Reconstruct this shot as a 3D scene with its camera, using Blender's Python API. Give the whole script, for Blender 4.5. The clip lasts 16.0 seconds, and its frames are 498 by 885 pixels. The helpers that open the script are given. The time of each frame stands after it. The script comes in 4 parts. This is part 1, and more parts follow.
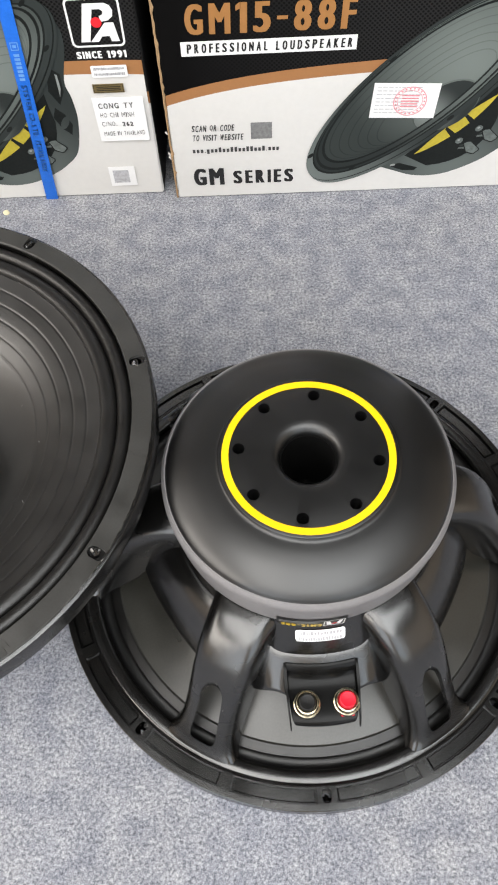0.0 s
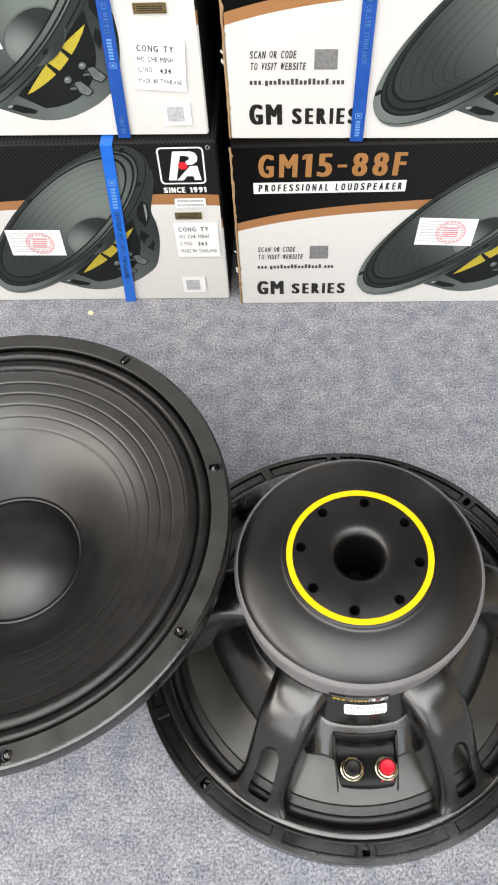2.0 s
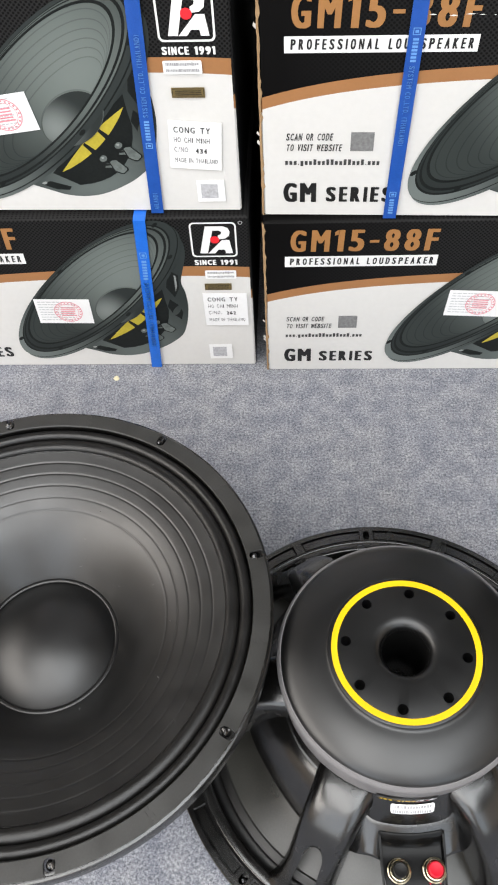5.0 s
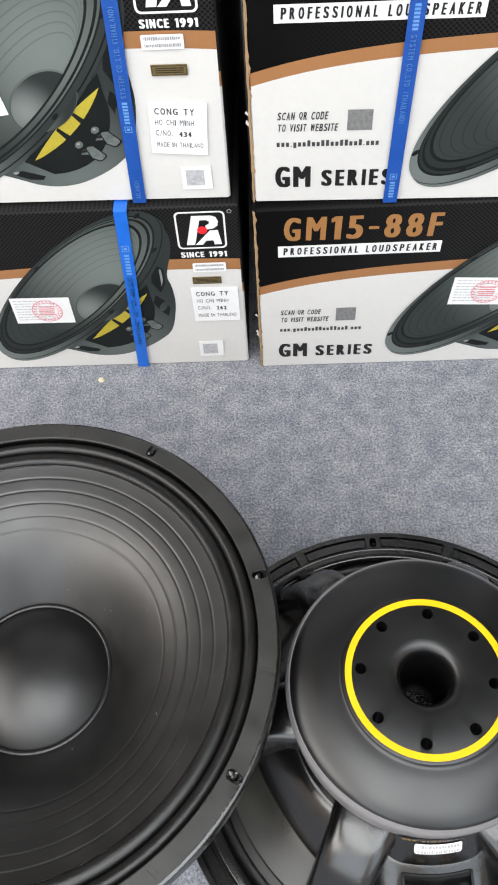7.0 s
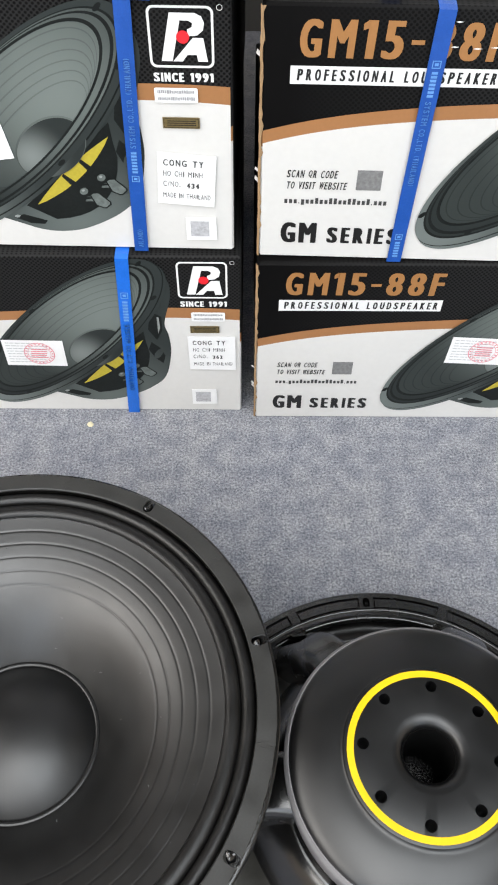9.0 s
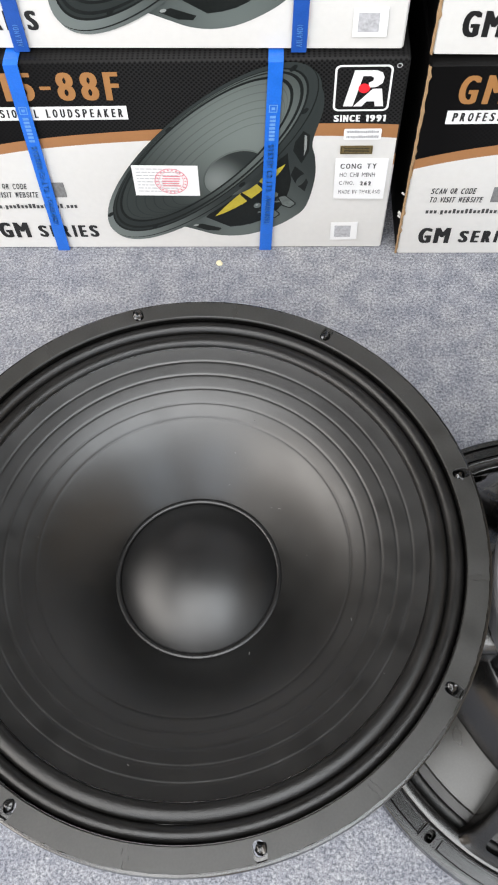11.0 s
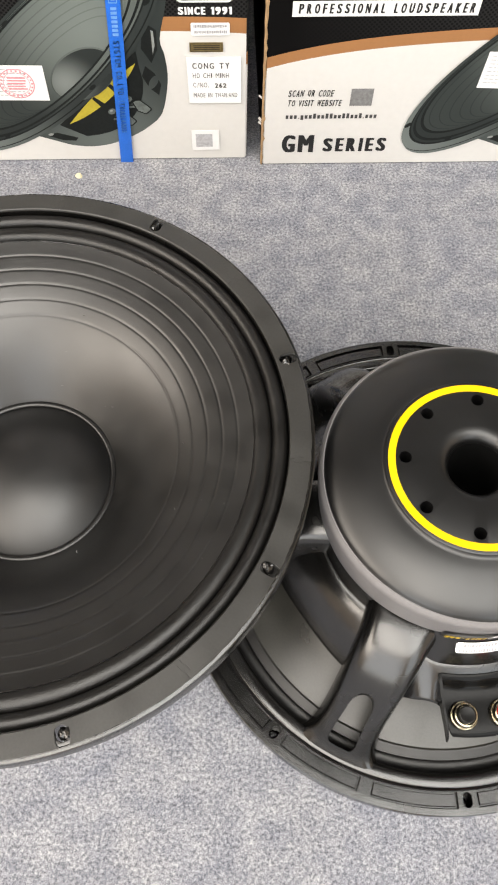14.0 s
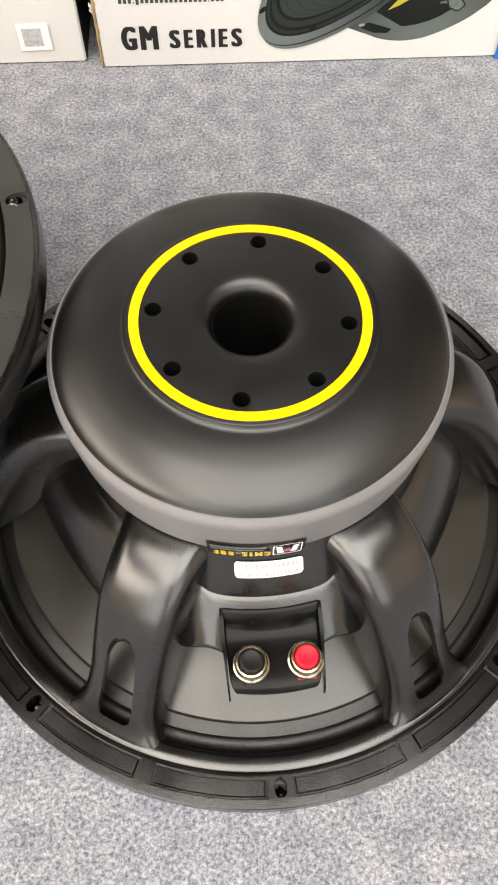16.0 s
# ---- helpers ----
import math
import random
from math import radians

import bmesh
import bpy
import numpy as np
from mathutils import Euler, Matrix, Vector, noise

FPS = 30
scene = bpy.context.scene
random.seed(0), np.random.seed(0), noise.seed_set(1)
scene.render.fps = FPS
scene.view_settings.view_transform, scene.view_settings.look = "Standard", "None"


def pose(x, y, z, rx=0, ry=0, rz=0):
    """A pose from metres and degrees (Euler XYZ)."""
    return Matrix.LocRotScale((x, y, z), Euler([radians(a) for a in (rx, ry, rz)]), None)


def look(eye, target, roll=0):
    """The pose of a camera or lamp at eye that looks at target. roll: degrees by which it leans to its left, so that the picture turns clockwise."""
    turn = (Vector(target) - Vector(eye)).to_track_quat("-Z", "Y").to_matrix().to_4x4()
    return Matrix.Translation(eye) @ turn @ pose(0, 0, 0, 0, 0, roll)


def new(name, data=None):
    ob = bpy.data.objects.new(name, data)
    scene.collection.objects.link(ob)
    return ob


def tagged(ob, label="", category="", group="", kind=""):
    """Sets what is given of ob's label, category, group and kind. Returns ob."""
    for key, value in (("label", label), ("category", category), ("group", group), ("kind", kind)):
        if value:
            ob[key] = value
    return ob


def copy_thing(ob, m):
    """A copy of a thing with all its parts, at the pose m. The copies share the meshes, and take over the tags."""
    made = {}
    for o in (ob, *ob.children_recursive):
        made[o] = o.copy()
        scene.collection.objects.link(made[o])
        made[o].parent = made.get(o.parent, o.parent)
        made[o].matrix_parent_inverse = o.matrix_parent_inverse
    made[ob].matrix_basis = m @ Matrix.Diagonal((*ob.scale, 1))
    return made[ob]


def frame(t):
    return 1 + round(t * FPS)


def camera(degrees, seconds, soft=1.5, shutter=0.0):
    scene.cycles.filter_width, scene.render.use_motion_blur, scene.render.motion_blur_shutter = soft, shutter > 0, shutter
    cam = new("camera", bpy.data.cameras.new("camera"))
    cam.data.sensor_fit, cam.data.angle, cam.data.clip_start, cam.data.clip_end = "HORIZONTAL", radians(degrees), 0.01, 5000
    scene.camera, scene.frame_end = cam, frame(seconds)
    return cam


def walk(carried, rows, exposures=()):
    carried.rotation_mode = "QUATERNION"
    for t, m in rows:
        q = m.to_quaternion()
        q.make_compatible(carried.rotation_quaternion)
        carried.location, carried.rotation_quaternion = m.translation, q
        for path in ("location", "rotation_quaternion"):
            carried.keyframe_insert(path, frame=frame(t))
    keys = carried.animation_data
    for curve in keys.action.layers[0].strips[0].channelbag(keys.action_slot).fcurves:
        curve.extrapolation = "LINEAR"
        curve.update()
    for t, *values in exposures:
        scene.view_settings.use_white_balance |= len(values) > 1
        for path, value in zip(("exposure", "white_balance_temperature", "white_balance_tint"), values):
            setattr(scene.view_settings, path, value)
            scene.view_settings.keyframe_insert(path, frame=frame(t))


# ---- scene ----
cam = camera(34.4, 16.0, 2.0)
PATH = [
    (0, (-0.025, -0.243, 0.62), (-0.064, 0.753, -1.114), -3.8),
    (0.5, (-0.044, -0.235, 0.659), (-0.107, 0.775, -1.066), -4.5),
    (1, (-0.057, -0.248, 0.698), (-0.157, 0.788, -1.01), -4.7),
    (1.5, (-0.046, -0.256, 0.713), (-0.152, 0.806, -0.978), -4.5),
    (2, (-0.048, -0.26, 0.728), (-0.156, 0.836, -0.942), -4.7),
    (2.5, (-0.054, -0.267, 0.754), (-0.16, 0.892, -0.873), -4.7),
    (3, (-0.066, -0.252, 0.75), (-0.168, 0.935, -0.856), -3.9),
    (3.5, (-0.068, -0.254, 0.757), (-0.173, 0.941, -0.843), -3.8),
    (4, (-0.07, -0.255, 0.753), (-0.184, 0.943, -0.845), -4.2),
    (4.2, (-0.075, -0.247, 0.751), (-0.203, 0.942, -0.852), -4.9),
    (6.3, (-0.091, -0.193, 0.753), (-0.14, 0.918, -0.909), -2.2),
    (6.5, (-0.095, -0.187, 0.754), (-0.162, 0.919, -0.91), -3.2),
    (7, (-0.093, -0.172, 0.717), (-0.167, 0.952, -0.936), -4.7),
    (7.5, (-0.104, -0.131, 0.728), (-0.091, 0.996, -0.924), -0.4),
    (8, (-0.106, -0.122, 0.724), (-0.065, 1.05, -0.896), 1.8),
    (8.2, (-0.104, -0.146, 0.722), (-0.074, 1.051, -0.88), 1.5),
    (10.3, (-0.191, -0.149, 0.696), (-0.217, 0.938, -0.983), -1.0),
    (10.5, (-0.204, -0.146, 0.683), (-0.253, 0.886, -1.029), -2.0),
    (11, (-0.228, -0.156, 0.658), (-0.309, 0.783, -1.106), -3.9),
    (11.5, (-0.238, -0.16, 0.644), (-0.336, 0.741, -1.138), -5.3),
    (12, (-0.259, -0.143, 0.608), (-0.354, 0.731, -1.188), -5.8),
    (12.5, (-0.257, -0.13, 0.596), (-0.351, 0.709, -1.217), -7.2),
    (13, (-0.231, -0.152, 0.632), (-0.269, 0.669, -1.191), -3.6),
    (13.5, (-0.198, -0.169, 0.644), (-0.192, 0.671, -1.171), -1.0),
    (14, (-0.149, -0.194, 0.618), (-0.098, 0.676, -1.182), 1.9),
    (14.5, (-0.103, -0.221, 0.571), (-0.071, 0.674, -1.218), 2.1),
    (15, (-0.06, -0.227, 0.563), (-0.061, 0.67, -1.225), -0.1),
    (15.5, (-0.046, -0.184, 0.543), (-0.027, 0.701, -1.25), -0.5),
    (16, (-0.008, -0.223, 0.466), (0.033, 0.743, -1.285), -0.1),
]
EXPOSURE = [(0.0, -0.58, 6780, 10.5), (1.0, -0.54, 6780, 10.5), (2.0, -0.58, 6830, 10.5), (2.6, -0.65, 6780, 10.5), (4.2, -0.74, 6680, 10.5), (6.3, -0.74, 6580, 10.5), (8.2, -0.72, 6490, 9), (10.3, -0.71, 6530, 10.5), (11.2, -0.56, 6580, 10.5), (12.3, -0.24, 6830, 10.5), (13.5, -0.44, 7130, 11), (14.5, -0.42, 7380, 12), (16.0, -0.36, 7430, 12)]
walk(cam, [(t, look(eye, target, roll)) for t, eye, target, roll in PATH], EXPOSURE)

# ---------------------------------------------------------------- light
world = bpy.data.worlds.new("world")
scene.world = world
world.use_nodes = True
wn = world.node_tree.nodes
sky = wn.new("ShaderNodeTexSky")
sky.sky_type, sky.sun_disc = "NISHITA", False
sky.sun_elevation, sky.sun_rotation = radians(55), radians(150)
world.node_tree.links.new(sky.outputs[0], wn["Background"].inputs[0])
wn["Background"].inputs[1].default_value = 0.12


def area_lamp(name, m, sx, sy, watts, colour):
    data = bpy.data.lights.new(name, "AREA")
    data.shape, data.size, data.size_y, data.energy, data.color = "RECTANGLE", sx, sy, watts, colour
    ob = new(name, data)
    ob.matrix_world = m
    return ob


# Unseen, inferred from highlights: daylight openings behind and beside the camera, two ceiling panels
area_lamp("unseen_daylight", look((-1.15, -2.47, 1.27), (-0.5, 0.2, 0.75)), 1.6, 2.2, 52, (0.91, 0.955, 1.0))
area_lamp("unseen_daylight", look((1.15, -2.47, 1.27), (0.4, 0.2, 0.75)), 1.6, 2.2, 36, (0.86, 0.94, 1.0))
area_lamp("unseen_daylight", look((-2.27, -0.70, 1.70), (-0.1, 0.0, 0.1)), 2.9, 1.1, 108, (1.0, 0.955, 0.90))
area_lamp("ceiling_panel_light", look((-0.72, -1.26, 2.56), (-0.72, -1.25, 0.0)), 1.35, 2.2, 94, (0.97, 0.98, 0.985))
area_lamp("ceiling_panel_light", look((0.72, -1.26, 2.56), (0.72, -1.25, 0.0)), 1.35, 2.2, 93, (0.92, 0.965, 1.0))


# ---------------------------------------------------------------- materials
def material(name, colour, rough=0.5, metal=0.0, vary=0.12, scale=40.0, bump=0.0, bump_scale=400.0, spec=0.5, coat=0.0, rough_vary=0.06):
    """A principled surface whose colour and gloss wander at two scales, with a fine relief."""
    mat = bpy.data.materials.new(name)
    mat.use_nodes = True
    nt = mat.node_tree
    n, l = nt.nodes, nt.links
    bsdf = n["Principled BSDF"]
    bsdf.inputs["Metallic"].default_value = metal
    bsdf.inputs["Specular IOR Level"].default_value = spec
    bsdf.inputs["Coat Weight"].default_value = coat
    tc = n.new("ShaderNodeTexCoord")
    big, fine = n.new("ShaderNodeTexNoise"), n.new("ShaderNodeTexNoise")
    big.inputs["Scale"].default_value, big.inputs["Detail"].default_value = scale, 3
    fine.inputs["Scale"].default_value, fine.inputs["Detail"].default_value = bump_scale, 4
    for tex in (big, fine):
        l.new(tc.outputs["Object"], tex.inputs["Vector"])
    add = n.new("ShaderNodeMath")
    add.operation = "ADD"
    l.new(big.outputs["Fac"], add.inputs[0]), l.new(fine.outputs["Fac"], add.inputs[1])
    ramp = n.new("ShaderNodeMapRange")
    ramp.inputs["From Min"].default_value, ramp.inputs["From Max"].default_value = 0.6, 1.4
    ramp.inputs["To Min"].default_value, ramp.inputs["To Max"].default_value = 1 - vary, 1 + vary
    l.new(add.outputs[0], ramp.inputs["Value"])
    mul = n.new("ShaderNodeVectorMath")
    mul.operation = "SCALE"
    mul.inputs[0].default_value = colour
    l.new(ramp.outputs[0], mul.inputs["Scale"])
    l.new(mul.outputs[0], bsdf.inputs["Base Color"])
    rr = n.new("ShaderNodeMapRange")
    rr.inputs["From Min"].default_value, rr.inputs["From Max"].default_value = 0.3, 0.7
    rr.inputs["To Min"].default_value, rr.inputs["To Max"].default_value = rough - rough_vary, rough + rough_vary
    l.new(big.outputs["Fac"], rr.inputs["Value"])
    l.new(rr.outputs[0], bsdf.inputs["Roughness"])
    if bump:
        b = n.new("ShaderNodeBump")
        b.inputs["Strength"].default_value, b.inputs["Distance"].default_value = 1.0, bump
        l.new(fine.outputs["Fac"], b.inputs["Height"])
        l.new(b.outputs[0], bsdf.inputs["Normal"])
    return mat


def carpet_material():
    mat = bpy.data.materials.new("carpet_felt")
    mat.use_nodes = True
    n, l = mat.node_tree.nodes, mat.node_tree.links
    bsdf = n["Principled BSDF"]
    bsdf.inputs["Roughness"].default_value = 0.95
    bsdf.inputs["Specular IOR Level"].default_value = 0.15
    bsdf.inputs["Sheen Weight"].default_value = 0.15
    tc = n.new("ShaderNodeTexCoord")

    def noise_tex(scale, detail, rough=0.6, distort=0.0):
        tex = n.new("ShaderNodeTexNoise")
        tex.inputs["Scale"].default_value, tex.inputs["Detail"].default_value = scale, detail
        tex.inputs["Roughness"].default_value, tex.inputs["Distortion"].default_value = rough, distort
        l.new(tc.outputs["Object"], tex.inputs["Vector"])
        return tex

    clump, fibre, broad, tuft = noise_tex(430, 4, 0.7, 0.25), noise_tex(900, 2, 0.6, 0.2), noise_tex(6, 3), noise_tex(48, 4, 0.62, 0.0)

    def ramp_of(source, stops):
        r = n.new("ShaderNodeValToRGB")
        r.color_ramp.elements[0].position, r.color_ramp.elements[0].color = stops[0][0], (*stops[0][1], 1)
        r.color_ramp.elements[1].position, r.color_ramp.elements[1].color = stops[-1][0], (*stops[-1][1], 1)
        for p, c in stops[1:-1]:
            r.color_ramp.elements.new(p).color = (*c, 1)
        l.new(source, r.inputs[0])
        return r

    mixv = n.new("ShaderNodeMath")
    mixv.operation = "MULTIPLY_ADD"
    mixv.inputs[1].default_value = 0.74
    l.new(clump.outputs["Fac"], mixv.inputs[0])
    half = n.new("ShaderNodeMath")
    half.operation = "MULTIPLY"
    half.inputs[1].default_value = 0.26
    l.new(fibre.outputs["Fac"], half.inputs[0])
    l.new(half.outputs[0], mixv.inputs[2])
    base = ramp_of(mixv.outputs[0], [(0.38, (0.098, 0.102, 0.118)), (0.453, (0.182, 0.187, 0.211)), (0.53, (0.270, 0.276, 0.305)), (0.63, (0.412, 0.417, 0.440))])
    tone = ramp_of(tuft.outputs["Fac"], [(0.36, (0.80, 0.81, 0.84)), (0.64, (1.16, 1.155, 1.13))])
    wide = ramp_of(broad.outputs["Fac"], [(0.3, (0.93, 0.945, 0.98)), (0.7, (1.06, 1.05, 1.02))])
    m1, m2 = n.new("ShaderNodeVectorMath"), n.new("ShaderNodeVectorMath")
    m1.operation = m2.operation = "MULTIPLY"
    l.new(base.outputs[0], m1.inputs[0]), l.new(tone.outputs[0], m1.inputs[1])
    l.new(m1.outputs[0], m2.inputs[0]), l.new(wide.outputs[0], m2.inputs[1])
    l.new(m2.outputs[0], bsdf.inputs["Base Color"])
    b = n.new("ShaderNodeBump")
    b.inputs["Strength"].default_value, b.inputs["Distance"].default_value = 0.8, 0.0008
    l.new(mixv.outputs[0], b.inputs["Height"])
    l.new(b.outputs[0], bsdf.inputs["Normal"])
    return mat


def cone_material():
    """Black pressed paper, its gloss mottled by the pulp."""
    mat = material("cone_paper", (0.0030, 0.0029, 0.0027), rough=0.385, vary=0.4, scale=60, bump=0.0, bump_scale=900, spec=0.95, rough_vary=0.04)
    n, l = mat.node_tree.nodes, mat.node_tree.links
    tc, pulp, grain = n.new("ShaderNodeTexCoord"), n.new("ShaderNodeTexNoise"), n.new("ShaderNodeTexNoise")
    pulp.inputs["Scale"].default_value, pulp.inputs["Detail"].default_value = 210, 4
    grain.inputs["Scale"].default_value = 1500
    add = n.new("ShaderNodeMath")
    add.operation = "MULTIPLY_ADD"
    add.inputs[1].default_value = 1.6
    b = n.new("ShaderNodeBump")
    b.inputs["Strength"].default_value, b.inputs["Distance"].default_value = 0.5, 0.00008
    for tex in (pulp, grain):
        l.new(tc.outputs["Object"], tex.inputs["Vector"])
    l.new(pulp.outputs["Fac"], add.inputs[0]), l.new(grain.outputs["Fac"], add.inputs[2])
    l.new(add.outputs[0], b.inputs["Height"]), l.new(b.outputs[0], n["Principled BSDF"].inputs["Normal"])
    return mat


def dotted_black():
    """Black print with a fine grille of dark grey dots."""
    mat = material("black_print", (0.0035, 0.0033, 0.0033), rough=0.45, vary=0.2, scale=14, spec=0.09)
    n, l = mat.node_tree.nodes, mat.node_tree.links
    bsdf = n["Principled BSDF"]
    tc = n.new("ShaderNodeTexCoord")
    vor = n.new("ShaderNodeTexVoronoi")
    vor.inputs["Scale"].default_value, vor.inputs["Randomness"].default_value = 330, 0.0
    spin = n.new("ShaderNodeMapping")
    spin.inputs["Rotation"].default_value = (0, radians(45), 0)
    l.new(tc.outputs["Object"], spin.inputs["Vector"]), l.new(spin.outputs[0], vor.inputs["Vector"])
    gt = n.new("ShaderNodeMapRange")
    gt.inputs["From Min"].default_value, gt.inputs["From Max"].default_value = 0.28, 0.5
    gt.inputs["To Min"].default_value, gt.inputs["To Max"].default_value = 0.0, 0.017
    l.new(vor.outputs["Distance"], gt.inputs["Value"])
    sep = n.new("ShaderNodeSeparateXYZ")
    l.new(tc.outputs["Object"], sep.inputs[0])
    fade = n.new("ShaderNodeMapRange")
    fade.inputs["From Min"].default_value, fade.inputs["From Max"].default_value = 0.02, 0.2
    l.new(sep.outputs[0], fade.inputs["Value"])
    mul = n.new("ShaderNodeMath")
    mul.operation = "MULTIPLY"
    l.new(gt.outputs[0], mul.inputs[0]), l.new(fade.outputs[0], mul.inputs[1])
    addv = n.new("ShaderNodeVectorMath")
    addv.operation = "ADD"
    addv.inputs[0].default_value = (0.0035, 0.0033, 0.0033)
    l.new(mul.outputs[0], addv.inputs[1]), l.new(addv.outputs[0], bsdf.inputs["Base Color"])
    return mat


CARPET = carpet_material()
CONE = cone_material()
BLACK_PRINT = dotted_black()
# unseen walls and ceiling: dark ones deepen the blacks, warm ones bounce light
WALL = material("wall_paint", (0.065, 0.064, 0.062), rough=0.8, vary=0.05, scale=3, bump=0.0004, bump_scale=200)
BOUNCE_WALL = material("warm_bounce_wall", (0.56, 0.47, 0.38), rough=0.8, vary=0.05, scale=3, bump=0.0004, bump_scale=200)
CEILING = material("ceiling_paint", (0.045, 0.045, 0.0445), rough=0.85, vary=0.03, scale=2)
WHITE_CARD = material("white_card_print", (0.66, 0.65, 0.63), rough=0.36, vary=0.035, scale=9, bump=0.00006, bump_scale=160, spec=0.45)
BROWN_PRINT = material("brown_print", (0.34, 0.158, 0.062), rough=0.38, vary=0.06, scale=20)
BROWN_CARD = material("bare_cardboard", (0.36, 0.23, 0.12), rough=0.85, vary=0.18, scale=60, bump=0.0003, bump_scale=500)
COPPER_INK = material("copper_ink", (0.35, 0.165, 0.056), rough=0.36, vary=0.08, scale=60)
BLACK_INK = material("black_ink", (0.012, 0.012, 0.012), rough=0.4, vary=0.1, scale=60)
SOFT_INK = material("soft_black_ink", (0.05, 0.05, 0.05), rough=0.5, vary=0.2, scale=150)
PALE_INK = material("pale_grey_ink", (0.36, 0.36, 0.37), rough=0.5, vary=0.15, scale=120)
GREY_INK = material("grey_ink", (0.16, 0.16, 0.16), rough=0.5, vary=0.15, scale=120)
WHITE_INK = material("white_ink", (0.8, 0.8, 0.79), rough=0.38, vary=0.03, scale=30)
RED_INK = material("red_ink", (0.75, 0.02, 0.03), rough=0.4, vary=0.05, scale=60)
STAMP_INK = material("stamp_ink", (0.74, 0.28, 0.32), rough=0.7, vary=0.35, scale=500)
PAPER = material("sticker_paper", (0.84, 0.84, 0.84), rough=0.5, vary=0.03, scale=40, bump=0.00005, bump_scale=300)
GOLD_FOIL = material("gold_sticker", (0.23, 0.17, 0.07), rough=0.4, metal=0.35, vary=0.2, scale=200)
STRAP = material("blue_strapping", (0.012, 0.075, 0.35), rough=0.36, vary=0.12, scale=90, bump=0.00025, bump_scale=700, spec=0.5)
STRAP_LIGHT = material("light_blue_strapping", (0.012, 0.135, 0.60), rough=0.34, vary=0.12, scale=90, bump=0.00025, bump_scale=700, spec=0.5)
STRAP_INK = material("strap_ink", (0.13, 0.30, 0.64), rough=0.45, vary=0.1, scale=200)
CASTING = material("black_powder_coat", (0.0040, 0.0038, 0.0035), rough=0.235, vary=0.18, scale=30, bump=0.00004, bump_scale=1400, spec=1.0)
BELL = material("satin_black_paint", (0.0032, 0.0032, 0.0033), rough=0.36, vary=0.12, scale=20, bump=0.00003, bump_scale=1800, spec=0.75)
GREY_BAND = material("grey_steel_edge", (0.172, 0.165, 0.167), rough=0.45, metal=0.0, vary=0.08, scale=30)
GASKET = material("gasket_foam_board", (0.026, 0.0255, 0.0238), rough=0.40, vary=0.35, scale=34, bump=0.00003, bump_scale=700, spec=0.75, rough_vary=0.09)
info, vary_node = GASKET.node_tree.nodes.new("ShaderNodeObjectInfo"), GASKET.node_tree.nodes.new("ShaderNodeMapRange")
vary_node.inputs["To Min"].default_value, vary_node.inputs["To Max"].default_value = 0.95, 1.06
GASKET.node_tree.links.new(info.outputs["Random"], vary_node.inputs["Value"])
tint = GASKET.node_tree.nodes.new("ShaderNodeVectorMath")
tint.operation = "SCALE"
GASKET.node_tree.links.new(GASKET.node_tree.nodes["Principled BSDF"].inputs["Base Color"].links[0].from_socket, tint.inputs[0])
GASKET.node_tree.links.new(vary_node.outputs[0], tint.inputs["Scale"])
GASKET.node_tree.links.new(tint.outputs[0], GASKET.node_tree.nodes["Principled BSDF"].inputs["Base Color"])
SURROUND = material("coated_cloth_roll", (0.0060, 0.0057, 0.0054), rough=0.36, vary=0.25, scale=60, bump=0.0002, bump_scale=1200, spec=0.55)
GLUE = material("glossy_black_glue", (0.008, 0.008, 0.008), rough=0.10, vary=0.2, scale=200, bump=0.0005, bump_scale=300, spec=0.9)
DUST_CAP = material("dust_cap_paper", (0.005, 0.005, 0.0052), rough=0.42, vary=0.2, scale=24, bump=0.00004, bump_scale=1500, spec=0.8)
CONE_BACK = material("cone_back_paper", (0.0225, 0.022, 0.0185), rough=0.34, vary=0.34, scale=30, bump=0.00006, bump_scale=700, spec=0.7, rough_vary=0.07)
YELLOW = material("yellow_paint", (0.86, 0.525, 0.004), rough=0.42, vary=0.03, scale=60)
# near-black colour and little gloss paint in the shade of the bore
HOLE_DARK = material("bore_shade_black", (0.002, 0.002, 0.002), rough=0.8, vary=0.1, spec=0.08)
CHROME = material("nickel_plate", (0.46, 0.41, 0.30), rough=0.24, metal=1.0, vary=0.06, scale=120)
# reflections cut below the casting's, so tray and side plates read as shaded
TRAY_BLACK = material("dulled_tray_black", (0.005, 0.005, 0.005), rough=0.22, vary=0.1, spec=0.14)
BLACK_CAP = material("black_plastic", (0.010, 0.010, 0.010), rough=0.42, vary=0.1, spec=0.2)
RED_CAP = material("red_plastic", (0.66, 0.012, 0.03), rough=0.45, vary=0.05, spec=0.25)
LINT = material("pale_lint", (0.15, 0.15, 0.145), rough=0.9, vary=0.3, scale=900)
SCRAP = material("pale_scrap", (0.72, 0.66, 0.45), rough=0.8, vary=0.1)
